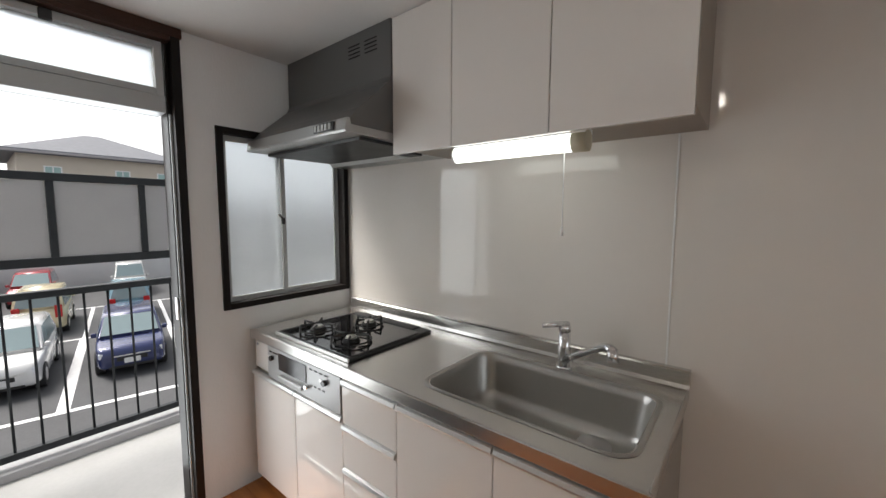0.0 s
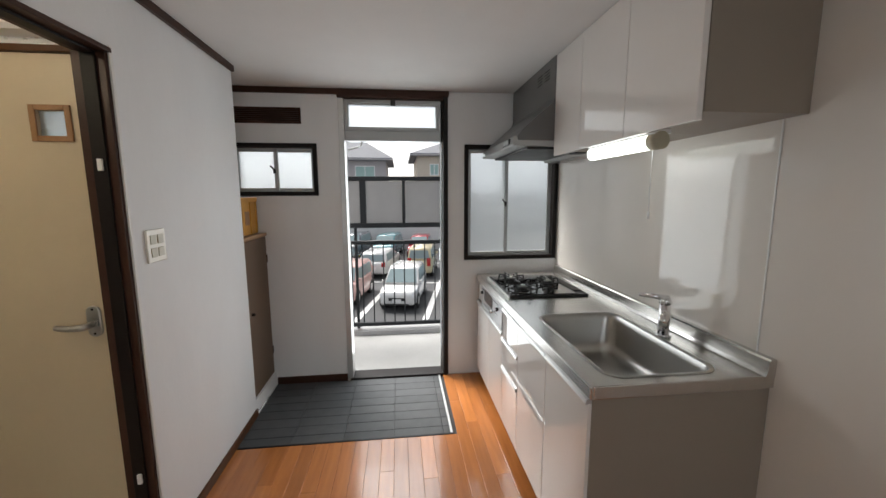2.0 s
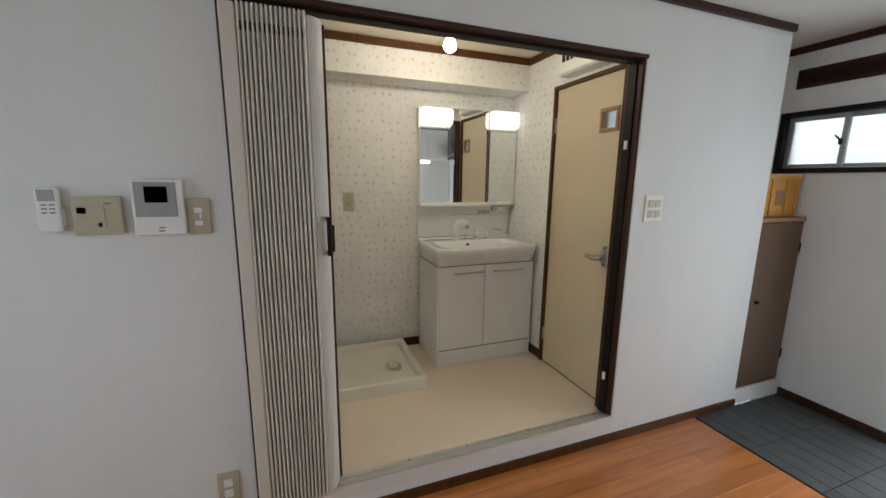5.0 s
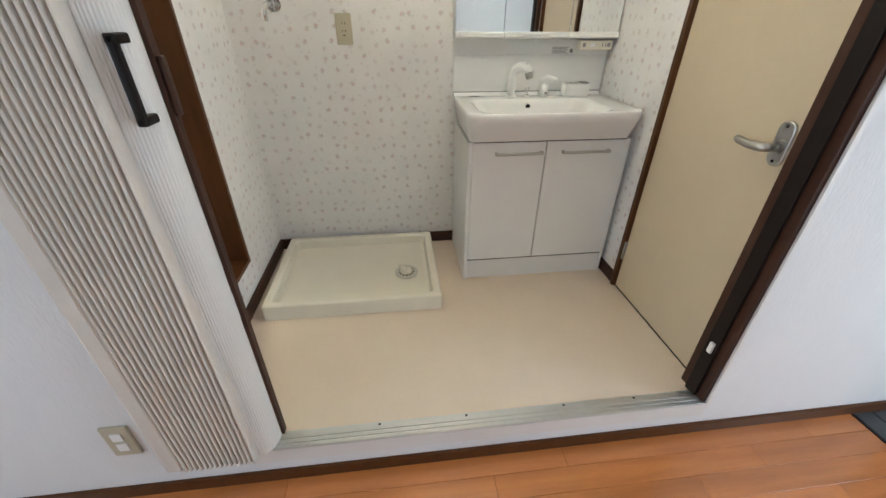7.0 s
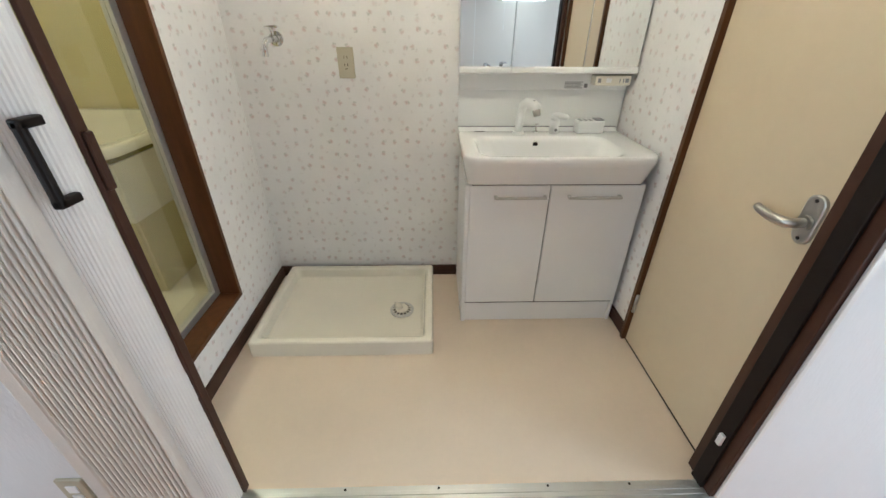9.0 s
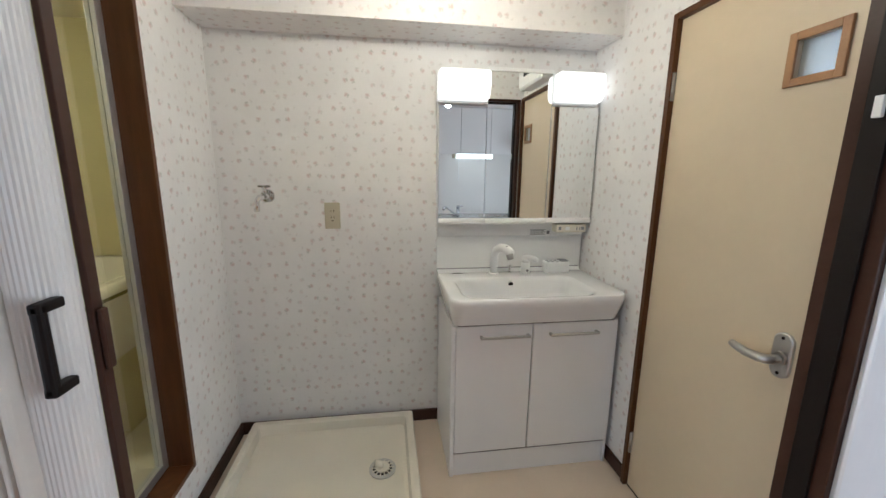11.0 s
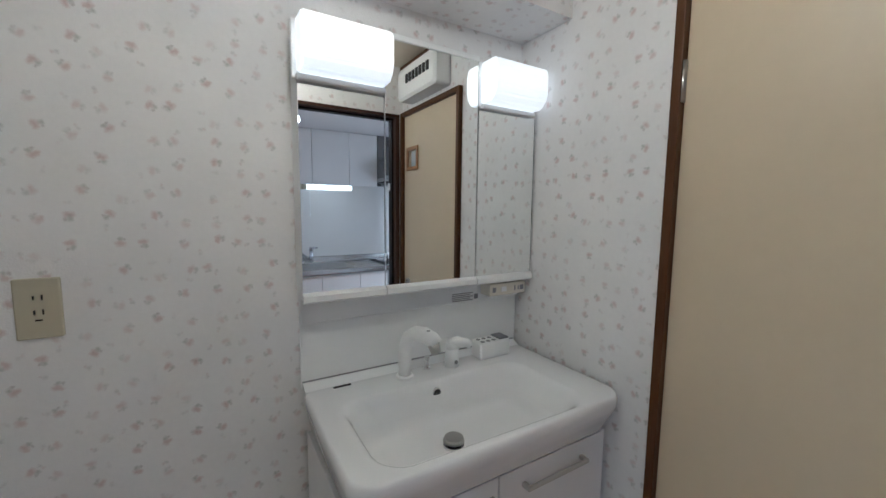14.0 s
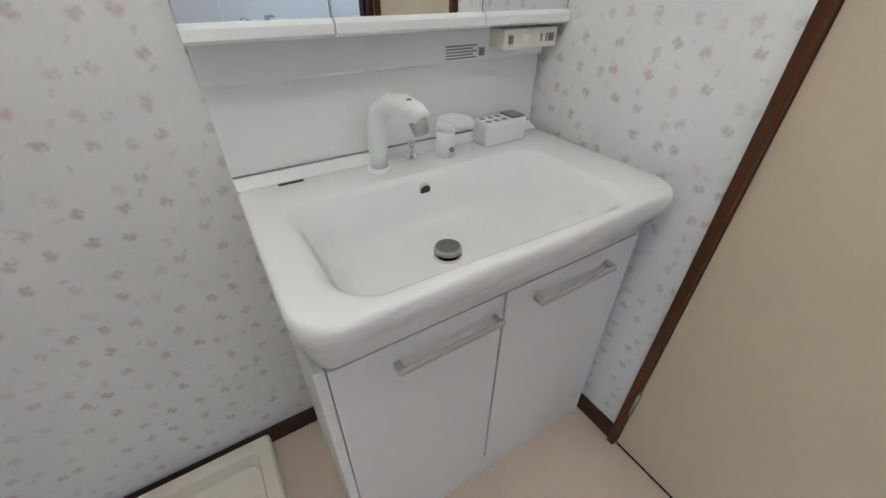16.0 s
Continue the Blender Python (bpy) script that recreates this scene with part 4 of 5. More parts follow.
rod("bar_foot", (2.75, -2.18, 1.25), (2.70, -2.18, 1.25), 0.010, M_CHROME, bb)
rod("bar_foot", (2.75, -1.52, 1.25), (2.70, -1.52, 1.25), 0.010, M_CHROME, bb)
# added lamp, out of view, that brightens the bathroom and the washroom beside it
bl = thing("bath_fill_lamp", (2.0, -1.6, CZ - 0.01), "unseen round lamp added on the bathroom ceiling to brighten it", "lamp")
rod("fill_globe", (2.0, -1.4, CZ - 0.01), (2.0, -1.4, CZ - 0.07), 0.09, M_BATHL, bl, 0.06)

# ---- washing machine pan ----
wp = thing("washing_machine_pan", (0.78, -1.55, FZ), "ivory plastic washing machine tray with a round drain", "drain pan")
PX0, PX1, PY0, PY1, PT = 0.396, 1.163, -1.845, -1.253, FZ + 0.075
loft("tray", [rrect(PX0, PX1, PY0, PY1, FZ, 0.012, 3), rrect(PX0, PX1, PY0, PY1, PT - 0.006, 0.012, 3), rrect(PX0 + 0.005, PX1 - 0.005, PY0 + 0.005, PY1 - 0.005, PT, 0.012, 3),
              rrect(PX0 + 0.028, PX1 - 0.028, PY0 + 0.028, PY1 - 0.028, PT, 0.018, 3), rrect(PX0 + 0.036, PX1 - 0.036, PY0 + 0.036, PY1 - 0.036, PT - 0.006, 0.02, 3),
              rrect(PX0 + 0.045, PX1 - 0.045, PY0 + 0.045, PY1 - 0.045, FZ + 0.030, 0.03, 3), rrect(PX0 + 0.06, PX1 - 0.06, PY0 + 0.06, PY1 - 0.06, FZ + 0.026, 0.03, 3)], M_PAN, wp, False, True, False)
DX, DYY = 0.545, -1.515
rod("drain_ring", (DX, DYY, FZ + 0.025), (DX, DYY, FZ + 0.033), 0.056, M_HAND, wp, n=32)
rod("drain_well", (DX, DYY, FZ + 0.033), (DX, DYY, FZ + 0.0335), 0.040, M_DARK, wp, n=32)
rod("drain_cup", (DX, DYY, FZ + 0.033), (DX, DYY, FZ + 0.042), 0.030, M_PAN, wp, n=24)
for k in range(14):
    a = radians(360 / 14 * k)
    rod("drain_spoke", (DX + 0.026 * math.cos(a), DYY + 0.026 * math.sin(a), FZ + 0.036), (DX + 0.048 * math.cos(a), DYY + 0.048 * math.sin(a), FZ + 0.034), 0.0028, M_PAN, wp, n=6)
tube("hose_elbow", [(DX + 0.01, DYY, FZ + 0.035), (DX + 0.01, DYY, FZ + 0.055), (DX + 0.03, DYY + 0.005, FZ + 0.062)], 0.016, M_PAN, wp)

# washing machine tap
wt2 = thing("washing_machine_tap", (1.03, BY, 1.30), "chrome wall tap for the washing machine", "tap")
rod("flange", (1.025, BY, 1.305), (1.025, BY + 0.008, 1.305), 0.028, M_CHROME, wt2)
rod("tap_stem", (1.025, BY + 0.006, 1.305), (1.025, BY + 0.06, 1.305), 0.013, M_CHROME, wt2)
rod("tap_knob", (1.025, BY + 0.045, 1.318), (1.025, BY + 0.045, 1.345), 0.008, M_CHROME, wt2)
part("tap_wing", (0.998, BY + 0.037, 1.343), (1.052, BY + 0.053, 1.353), M_CHROME, wt2, 0.004)
tube("tap_spout", [(1.025, BY + 0.055, 1.305), (1.035, BY + 0.085, 1.302), (1.042, BY + 0.10, 1.285), (1.044, BY + 0.104, 1.245)], 0.010, M_CHROME, wt2, radii=[0.013, 0.011, 0.011, 0.012])

# ---- vanity ----
VX0, VX1, VY = -0.452, 0.278, -1.462
va = thing("vanity_unit", (-0.09, -1.66, FZ), "white washroom vanity with two doors and a wide basin", "vanity")
part("carcass", (VX0 + 0.012, BY + 0.013, FZ), (VX1 - 0.012, VY - 0.022, 0.82), M_VAND, va)
part("kick_board", (VX0 + 0.028, VY - 0.021, FZ), (VX1 - 0.03, VY - 0.008, 0.252), M_VAND, va)
part("side_panel", (VX1 - 0.029, VY - 0.021, FZ), (VX1 - 0.012, VY - 0.001, 0.822), M_VAND, va)
part("side_panel", (VX0 + 0.012, VY - 0.021, FZ), (VX0 + 0.027, VY - 0.001, 0.822), M_VAND, va)
for x0, x1, h0, h1 in ((-0.0650, VX1 - 0.03, -0.051, 0.153), (VX0 + 0.0275, -0.0695, -0.345, -0.135)):
    d = part("vanity_door", (x0, VY - 0.018, 0.259), (x1, VY + 0.003, 0.821), M_VAND, va, 0.002)
    bm = bmesh.new()
    add_box(bm, (h0, VY + 0.020, 0.772), (h1, VY + 0.028, 0.784), 0.003)
    add_box(bm, (h0, VY + 0.003, 0.772), (h0 + 0.012, VY + 0.0205, 0.784), 0.003)
    add_box(bm, (h1 - 0.012, VY + 0.003, 0.772), (h1, VY + 0.0205, 0.784), 0.003)
    finish("bar_handle", bm, M_HAND, d)
# black strips standing for the shade inside the door, basin and kick gaps
part("door_gap_shade", (-0.0692, VY - 0.0217, 0.259), (-0.0653, VY - 0.006, 0.8213), M_BLACKF, va, 0)
part("basin_gap_shade", (VX0 + 0.036, VY - 0.0217, 0.8215), (VX1 - 0.038, VY - 0.001, 0.8258), M_BLACKF, va, 0)
part("kick_gap_shade", (VX0 + 0.028, VY - 0.0205, 0.2523), (VX1 - 0.03, VY - 0.002, 0.2585), M_BLACKF, va, 0)
BT = 0.944
basin = [rrect(VX0 + 0.022, VX1 - 0.020, BY + 0.012, VY + 0.004, 0.826, 0.03, 8), rrect(VX0 + 0.018, VX1 - 0.016, BY + 0.012, VY + 0.012, 0.840, 0.035, 8), rrect(VX0 + 0.010, VX1 - 0.009, BY + 0.012, VY + 0.028, 0.872, 0.042, 8), rrect(VX0 + 0.003, VX1 - 0.003, BY + 0.012, VY + 0.044, 0.902, 0.05, 8), rrect(VX0, VX1, BY + 0.012, VY + 0.050, BT - 0.024, 0.05, 8),
         rrect(VX0, VX1, BY + 0.012, VY + 0.050, BT - 0.014, 0.05, 8),
         rrect(VX0 + 0.001, VX1 - 0.001, BY + 0.013, VY + 0.049, BT - 0.007, 0.05, 8), rrect(VX0 + 0.004, VX1 - 0.004, BY + 0.016, VY + 0.046, BT - 0.0015, 0.048, 8), rrect(VX0 + 0.008, VX1 - 0.008, BY + 0.02, VY + 0.042, BT, 0.046, 8), rrect(-0.345, 0.229, -1.735, VY + 0.018, BT, 0.06, 8),
         rrect(-0.339, 0.223, -1.729, VY + 0.012, BT - 0.0008, 0.06, 8), rrect(-0.333, 0.217, -1.723, VY + 0.006, BT - 0.004, 0.06, 8), rrect(-0.327, 0.211, -1.717, VY + 0.000, BT - 0.011, 0.06, 8), rrect(-0.321, 0.205, -1.712, VY - 0.006, BT - 0.022, 0.06, 8),
         rrect(-0.308, 0.188, -1.700, VY - 0.018, BT - 0.070, 0.07, 8), rrect(-0.297, 0.174, -1.690, VY - 0.030, BT - 0.091, 0.06, 8), rrect(-0.270, 0.145, -1.665, VY - 0.055, BT - 0.098, 0.05, 8), rrect(-0.09, 0.00, -1.61, VY - 0.11, BT - 0.1005, 0.018, 8)]
YM = -1.64


def bowed(p):
    """The basin's front swells gently forward in the middle."""
    u = (p[0] - (VX0 + VX1) / 2) / ((VX1 - VX0) / 2)
    f = max(0.0, (p[1] - YM) / (VY + 0.05 - YM))
    low = min(1.0, max(0.0, (p[2] - 0.822) / 0.09))
    return (p[0], p[1] + f * low * (0.052 * (1 - u * u) - 0.010), p[2])


loft("basin", [[bowed(p) for p in lp] for lp in basin], M_CERAM, va)
prism("basin_back_ledge", [(BY + 0.012, BT - 0.002), (BY + 0.012, BT + 0.012), (BY + 0.020, BT + 0.012), (BY + 0.032, BT + 0.006), (BY + 0.046, BT + 0.0006), (BY + 0.046, BT - 0.002)], VX0 + 0.004, VX1 - 0.004, M_CERAM, va)
rod("overflow_hole", (-0.05, -1.7175, BT - 0.028), (-0.05, -1.7075, BT - 0.030), 0.011, M_DARK, va)
rod("overflow_ring", (-0.05, -1.7178, BT - 0.028), (-0.05, -1.7083, BT - 0.030), 0.0128, M_CHROME, va)
rod("plug_seat", (-0.022, -1.578, BT - 0.1005), (-0.022, -1.578, BT - 0.094), 0.026, M_CHROME, va, n=28)
rod("plug_gap", (-0.022, -1.578, BT - 0.095), (-0.022, -1.578, BT - 0.086), 0.019, M_DARK, va, n=28)
rod("plug_cap", (-0.022, -1.578, BT - 0.087), (-0.022, -1.578, BT - 0.078), 0.0265, M_BOWL, va, 0.023, n=28)
part("brand_plate", (0.158, -1.818, BT - 0.0005), (0.205, -1.810, BT + 0.002), M_DARK, va, 0.0005)
part("splashback", (VX0 - 0.006, BY + 0.0005, BT - 0.004), (VX1 - 0.002, BY + 0.0115, 1.19), M_WHITEP, va, 0.001)
part("splash_ledge", (VX0 - 0.006, BY + 0.0118, 1.115), (VX1 - 0.002, BY + 0.022, 1.185), M_WHITEP, va, 0.004)
part("seal_line", (VX0, BY + 0.0117, BT + 0.0115), (VX1 - 0.004, BY + 0.0135, BT + 0.0155), M_INK, va, 0.0005)
# warning label with unreadable lines
part("warning_label", (-0.285, BY + 0.0222, 1.118), (-0.18, BY + 0.0228, 1.15), M_WHITEP, va, 0)
for k in range(5):
    part("label_line", (-0.262 + 0.01 * (k % 2), BY + 0.0229, 1.1215 + 0.0058 * k), (-0.183, BY + 0.0234, 1.1245 + 0.0058 * k), M_INK, va, 0)
part("label_mark", (-0.283, BY + 0.0229, 1.124), (-0.268, BY + 0.0234, 1.140), M_INK, va, 0)
# tap, plug rod
tube("vanity_spout", [(0.012, -1.785, BT), (0.012, -1.785, BT + 0.04), (0.010, -1.784, BT + 0.09), (0.004, -1.775, BT + 0.118), (-0.008, -1.757, BT + 0.131), (-0.022, -1.735, BT + 0.132), (-0.036, -1.712, BT + 0.122), (-0.042, -1.700, BT + 0.112)], 0.018, M_WHITEP, va, 16, [0.020, 0.0185, 0.018, 0.019, 0.020, 0.021, 0.021, 0.019])
rod("spout_foot", (0.012, -1.785, BT - 0.001), (0.012, -1.785, BT + 0.008), 0.026, M_WHITEP, va, 0.023)
rod("spray_head", (-0.036, -1.706, BT + 0.112), (-0.041, -1.699, BT + 0.088), 0.017, M_BOWL, va, 0.014)
part("spout_mark", (-0.030, -1.722, BT + 0.1455), (-0.022, -1.714, BT + 0.1475), M_INK, va, 0)
rod("plug_rod", (-0.070, -1.802, BT - 0.001), (-0.070, -1.802, BT + 0.028), 0.0045, M_CHROME, va)
rod("plug_rod_foot", (-0.070, -1.802, BT - 0.001), (-0.070, -1.802, BT + 0.006), 0.011, M_CHROME, va)
rod("plug_rod_top", (-0.070, -1.802, BT + 0.026), (-0.070, -1.802, BT + 0.038), 0.005, M_CHROME, va, 0.009)
# lever mixer post
rod("mixer_post", (-0.145, -1.785, BT - 0.001), (-0.145, -1.785, BT + 0.055), 0.022, M_WHITEP, va, 0.020)
rod("mixer_cap", (-0.145, -1.785, BT + 0.0555), (-0.145, -1.785, BT + 0.074), 0.0205, M_WHITEP, va, 0.018)
tube("mixer_lever", [(-0.135, -1.792, BT + 0.072), (-0.155, -1.775, BT + 0.078), (-0.18, -1.752, BT + 0.074), (-0.188, -1.745, BT + 0.068)], 0.012, M_WHITEP, va, 12, [0.012, 0.015, 0.013, 0.009])
rod("mixer_dot", (-0.147, -1.764, BT + 0.018), (-0.147, -1.7615, BT + 0.018), 0.006, M_INK, va)
# tumbler box
tb = thing("toothbrush_stand", (-0.30, -1.80, BT), "white toothbrush stand with a grey lid on the basin", "toothbrush stand")
part("stand_body", (-0.362, -1.825, BT), (-0.243, -1.768, BT + 0.055), M_WHITEP, tb, 0.007)
part("stand_lid", (-0.357, -1.820, BT + 0.0552), (-0.32, -1.773, BT + 0.060), M_INK, tb, 0.001)
for k in range(3):
    for j in range(2):
        rod("brush_hole", (-0.258 - 0.022 * k, -1.782 - 0.024 * j, BT + 0.0545), (-0.258 - 0.022 * k, -1.782 - 0.024 * j, BT + 0.0558), 0.0075, M_INK, tb, n=14)
# mirror cabinet
mc = thing("mirror_cabinet", (-0.09, -1.83, 1.18), "three-door mirror cabinet with two lit opal lamps", "mirror cabinet")
part("body", (-0.458, BY + 0.001, 1.19), (0.28, -1.802, 1.845), M_WHITEP, mc)
for x0, x1, z1 in ((0.067, 0.280, 1.700), (-0.2295, 0.0655, 1.846), (-0.458, -0.231, 1.712)):
    d = part("mirror_door", (x0, -1.8015, 1.192), (x1, -1.7935, z1), M_WHITEP, mc, 0.001)
    part("mirror_glass", (x0 + 0.001, -1.7933, 1.206), (x1 - 0.001, -1.790, z1 - 0.001), M_MIRROR, d, 0.0006)
    part("mirror_edge", (x0, -1.7932, 1.206), (x0 + 0.0014, -1.7895, z1), M_INK, d, 0)
    prism("door_lip", [(-1.802, 1.184), (-1.785, 1.184), (-1.778, 1.189), (-1.779, 1.203), (-1.786, 1.210), (-1.802, 1.210)], x0 + 0.0008, x1 - 0.0008, M_WHITEP, d)
for x0, x1, z0, z1 in ((0.070, 0.281, 1.722, 1.834), (-0.440, -0.236, 1.730, 1.844)):
    part("lamp_back_plate", (x0 - 0.004, -1.8015, z0 - 0.012), (x1 + 0.010, -1.790, z1 + 0.004), M_WHITEP, mc, 0.003)
    part("lamp_rail", (x0 - 0.002, -1.7895, z0 - 0.018), (x1 + 0.002, -1.772, z0 - 0.004), M_WHITEP, mc, 0.004)
    prism("opal_lamp", [(-1.7895, z0 - 0.003), (-1.742, z0 - 0.003), (-1.722, z0 + 0.018), (-1.716, z0 + 0.040), (-1.716, z1 - 0.020), (-1.724, z1), (-1.7895, z1)], x0, x1, M_VLAMP, mc, bevel=0.005)
part("cabinet_top_strip", (-0.232, -1.8018, 1.8465), (0.068, -1.788, 1.862), M_WHITEP, mc, 0.003)
part("switch_box", (-0.445, -1.85, 1.138), (-0.295, -1.796, 1.177), M_PAN, mc, 0.003)
for a, b in ((-0.318, -0.305), (-0.362, -0.340), (-0.40, -0.396), (-0.415, -0.411), (-0.435, -0.420)):
    part("switch_mark", (a, -1.7962, 1.150), (b, -1.7945, 1.166), M_WHITEP if b - a > 0.02 else M_INK, mc, 0.0005)

# ---- back window behind the walk ----
bw = thing("window_3", (XB, 0.45, 0.55), "large frosted window in the back wall", "window", kind="structure")
ring("casing", 'x', XB - 0.012, XB + 0.06, -0.35, 1.25, 0.55, 1.95, 0.035, M_BLACKF, bw)
for y0, y1 in ((-0.315, 0.46), (0.44, 1.215)):
    s = ring("sash", 'x', XB + 0.062, XB + 0.085, y0, y1, 0.585, 1.915, 0.03, M_GREYAL, bw)
    g = part("pane", (XB + 0.07, y0 + 0.03, 0.615), (XB + 0.076, y1 - 0.03, 1.885), M_FROST, s, 0)
    g.visible_shadow = False

# ---- outside: access balcony ----
slab("balcony_floor", (-3.12, -5, -0.20), (EX - 0.12, 6, -0.05), M_CONC, "pale concrete access balcony floor", "balcony")
slab("wall_outside", (EX - 0.125, -5, -2.8), (EX - 0.121, -1.11, 2.45), M_HOUSE, "rendered outer wall", "wall")
slab("balcony_kerb", (-3.10, -5, -0.05), (-2.93, 6, 0.0), M_SCREEN, "grey kerb under the balcony railing", "kerb", 0.006)
rl = thing("balcony_railing", (-3.0, 0.5, 0.0), "dark grey metal railing with grey screen panels above", "railing")
RX = -3.0
part("top_rail", (RX - 0.03, -5, 0.925), (RX + 0.03, 6, 0.965), M_RAIL, rl, 0.006)
part("bottom_rail", (RX - 0.02, -5, 0.035), (RX + 0.02, 6, 0.075), M_RAIL, rl, 0.004)
part("screen_top_rail", (RX - 0.02, -5, 1.585), (RX + 0.02, 6, 1.63), M_RAIL, rl, 0.004)
part("screen_bottom_rail", (RX - 0.02, -5, 1.10), (RX + 0.02, 6, 1.15), M_RAIL, rl, 0.004)
bal = None
for k in range(90):
    y = -4.5 + 0.11 * k
    if bal is None:
        bal = rod("baluster", (RX, 0, 0.0751), (RX, 0, 0.9249), 0.0065, M_RAIL, rl, n=8)
        bal.location.y = y - 0.0
    else:
        o = new("baluster", bal.data)
        o.parent, o.location = rl, (0, y, 0)
for k in range(-9, 13):
    y = -0.075 + 0.42 * k
    wide = 0.03 if k % 5 == 0 else 0.016
    part("screen_post", (RX - 0.018, y - wide, 1.15), (RX + 0.018, y + wide, 1.585), M_RAIL, rl, 0.002)
    part("screen_panel", (RX - 0.006, y + wide + 0.002, 1.152), (RX + 0.002, y + 0.42 - (0.032 if k % 5 == 4 else 0.018), 1.583), M_SCREEN, rl, 0.001)
    if k % 5 == 0:
        part("support_post", (RX - 0.055, y - 0.105, -0.04), (RX - 0.0305, y - 0.075, 1.63), M_RAIL, rl, 0.003)

# ---- outside: car park ----
GZ = -2.8
slab("ground", (-400, -300, GZ - 0.3), (60, 300, GZ), M_ASPH, "asphalt car park and surrounding ground", "ground")
YAW = -11.0
CO = pose(-12.4, 0.2, GZ, 0, 0, YAW)


def lot(u, v, z=0.0):
    """A place in the car park: u metres away from the building, v across."""
    return CO @ Vector((-u, v, z))


def line(u0, u1, v0, v1):
    bm = bmesh.new()
    add_box(bm, (-u1, v0, 0.002), (-u0, v1, 0.006))
    o = tagged(finish("parking_line", bm, M_LINE), "white painted parking line", "road marking", "parking lines", "structure")
    o.matrix_basis = CO
    return o


line(-1.35, -1.2, -14, 14)
line(4.9, 5.02, -14, 14)
line(10.4, 10.52, -14, 14)
for k in range(-5, 6):
    v = 1.05 + 2.35 * k
    line(-1.2, 4.9, v - 0.11, v + 0.11)
    line(5.02, 10.4, v - 0.06, v + 0.06)


def car(color, m, length=3.9, width=1.62, height=1.55, van=False, name="parked_car", words=""):
    """A car facing +x with its base at the origin."""
    paint = mat("car_paint_" + words.replace(" ", "_"), color, 0.22, 0.15, vary=0.03, coat=0.6)
    c = thing(name, (0, 0, 0), words + " parked in the car park", "car", "parked cars")
    length, width, height = length * 0.92, width * 0.90, height * 0.93
    hl, hw = length / 2, width / 2
    belt = 0.86 if not van else 0.93

    def sect(x, w, z0, z1, r=0.08):
        return [(x, p[0], p[1]) for p in rrect(-w, w, z0, z1, 0, r, 3)]
    nose = 0.72 if not van else 0.86
    loft("body", [sect(-hl, hw * 0.80, 0.35, 0.80), sect(-hl + 0.07, hw * 0.93, 0.25, belt), sect(-hl * 0.55, hw, 0.20, belt), sect(hl * 0.25, hw, 0.20, belt), sect(hl * 0.42, hw * 0.99, 0.20, belt - 0.02), sect(hl * 0.80, hw * 0.95, 0.22, nose + 0.06), sect(hl - 0.06, hw * 0.86, 0.25, nose), sect(hl, hw * 0.74, 0.32, nose - 0.16)], paint, c, True, True)
    wf, rf = (hl * 0.52, hl * 0.16) if not van else (hl * 0.72, hl * 0.42)
    rb = -hl + 0.28 if not van else -hl + 0.14
    cab = [(-hl + 0.06, belt - 0.05), (wf, belt - 0.05), (rf, height - 0.04), (rf - 0.25, height), (rb + 0.2, height), (rb, height - 0.08)]
    bm = bmesh.new()
    lo, up = hw * 0.95, hw * 0.78
    va_, vb_ = [], []
    for x, z in cab:
        w = lo if z < belt else up
        va_.append(bm.verts.new((x, -w, z)))
        vb_.append(bm.verts.new((x, w, z)))
    k = len(cab)
    for i in range(k):
        bm.faces.new((va_[i], va_[(i + 1) % k], vb_[(i + 1) % k], vb_[i]))
    bm.faces.new(va_[::-1])
    bm.faces.new(vb_)
    bmesh.ops.bevel(bm, geom=bm.edges[:], offset=0.05, segments=2, affect='EDGES')
    finish("cabin", bm, paint, c, True)

    def pane(name, a, b2, w0, w1, out):
        """A raked pane between two profile points, set just proud of the cabin."""
        bm = bmesh.new()
        n = Vector((b2[1] - a[1], 0, a[0] - b2[0])).normalized() * out
        q = [Vector((a[0], -w0, a[1])) + n, Vector((a[0], w0, a[1])) + n, Vector((b2[0], w1, b2[1])) + n, Vector((b2[0], -w1, b2[1])) + n]
        f = bm.faces.new([bm.verts.new(v) for v in q])
        r = bmesh.ops.extrude_face_region(bm, geom=[f])
        bmesh.ops.translate(bm, verts=[v for v in r["geom"] if isinstance(v, bmesh.types.BMVert)], vec=-n * 0.6)
        finish(name, bm, M_CARG, c)
    mixp = lambda p, q, f: (p[0] + (q[0] - p[0]) * f, p[1] + (q[1] - p[1]) * f)
    A, B = (wf, belt - 0.05), (rf, height - 0.04)
    pane("windscreen", mixp(A, B, 0.16), mixp(A, B, 0.94), lo * 0.88, up * 0.92, 0.012)
    A2, B2 = (-hl + 0.06, belt - 0.05), (rb, height - 0.08)
    pane("rear_window", mixp(A2, B2, 0.22), mixp(A2, B2, 0.92), lo * 0.84, up * 0.86, -0.012)
    for s in (-1, 1):
        bm = bmesh.new()
        y0, y1 = s * (lo - 0.012), s * (up + 0.012)
        for xa, xb, xc, xd in ((wf - 0.32, 0.02, 0.02, rf - 0.12), (-0.04, -hl + 0.42, rb + 0.26, -0.04)):
            q = [(xa, y0 - s * 0.006, belt + 0.02), (xb, y0 - s * 0.006, belt + 0.02), (xc, y1 + s * 0.008, height - 0.12), (xd, y1 + s * 0.008, height - 0.12)]
            f = bm.faces.new([bm.verts.new(v) for v in q])
            r = bmesh.ops.extrude_face_region(bm, geom=[f])
            bmesh.ops.translate(bm, verts=[v for v in r["geom"] if isinstance(v, bmesh.types.BMVert)], vec=(0, s * 0.012, 0))
        finish("side_window", bm, M_CARG, c)
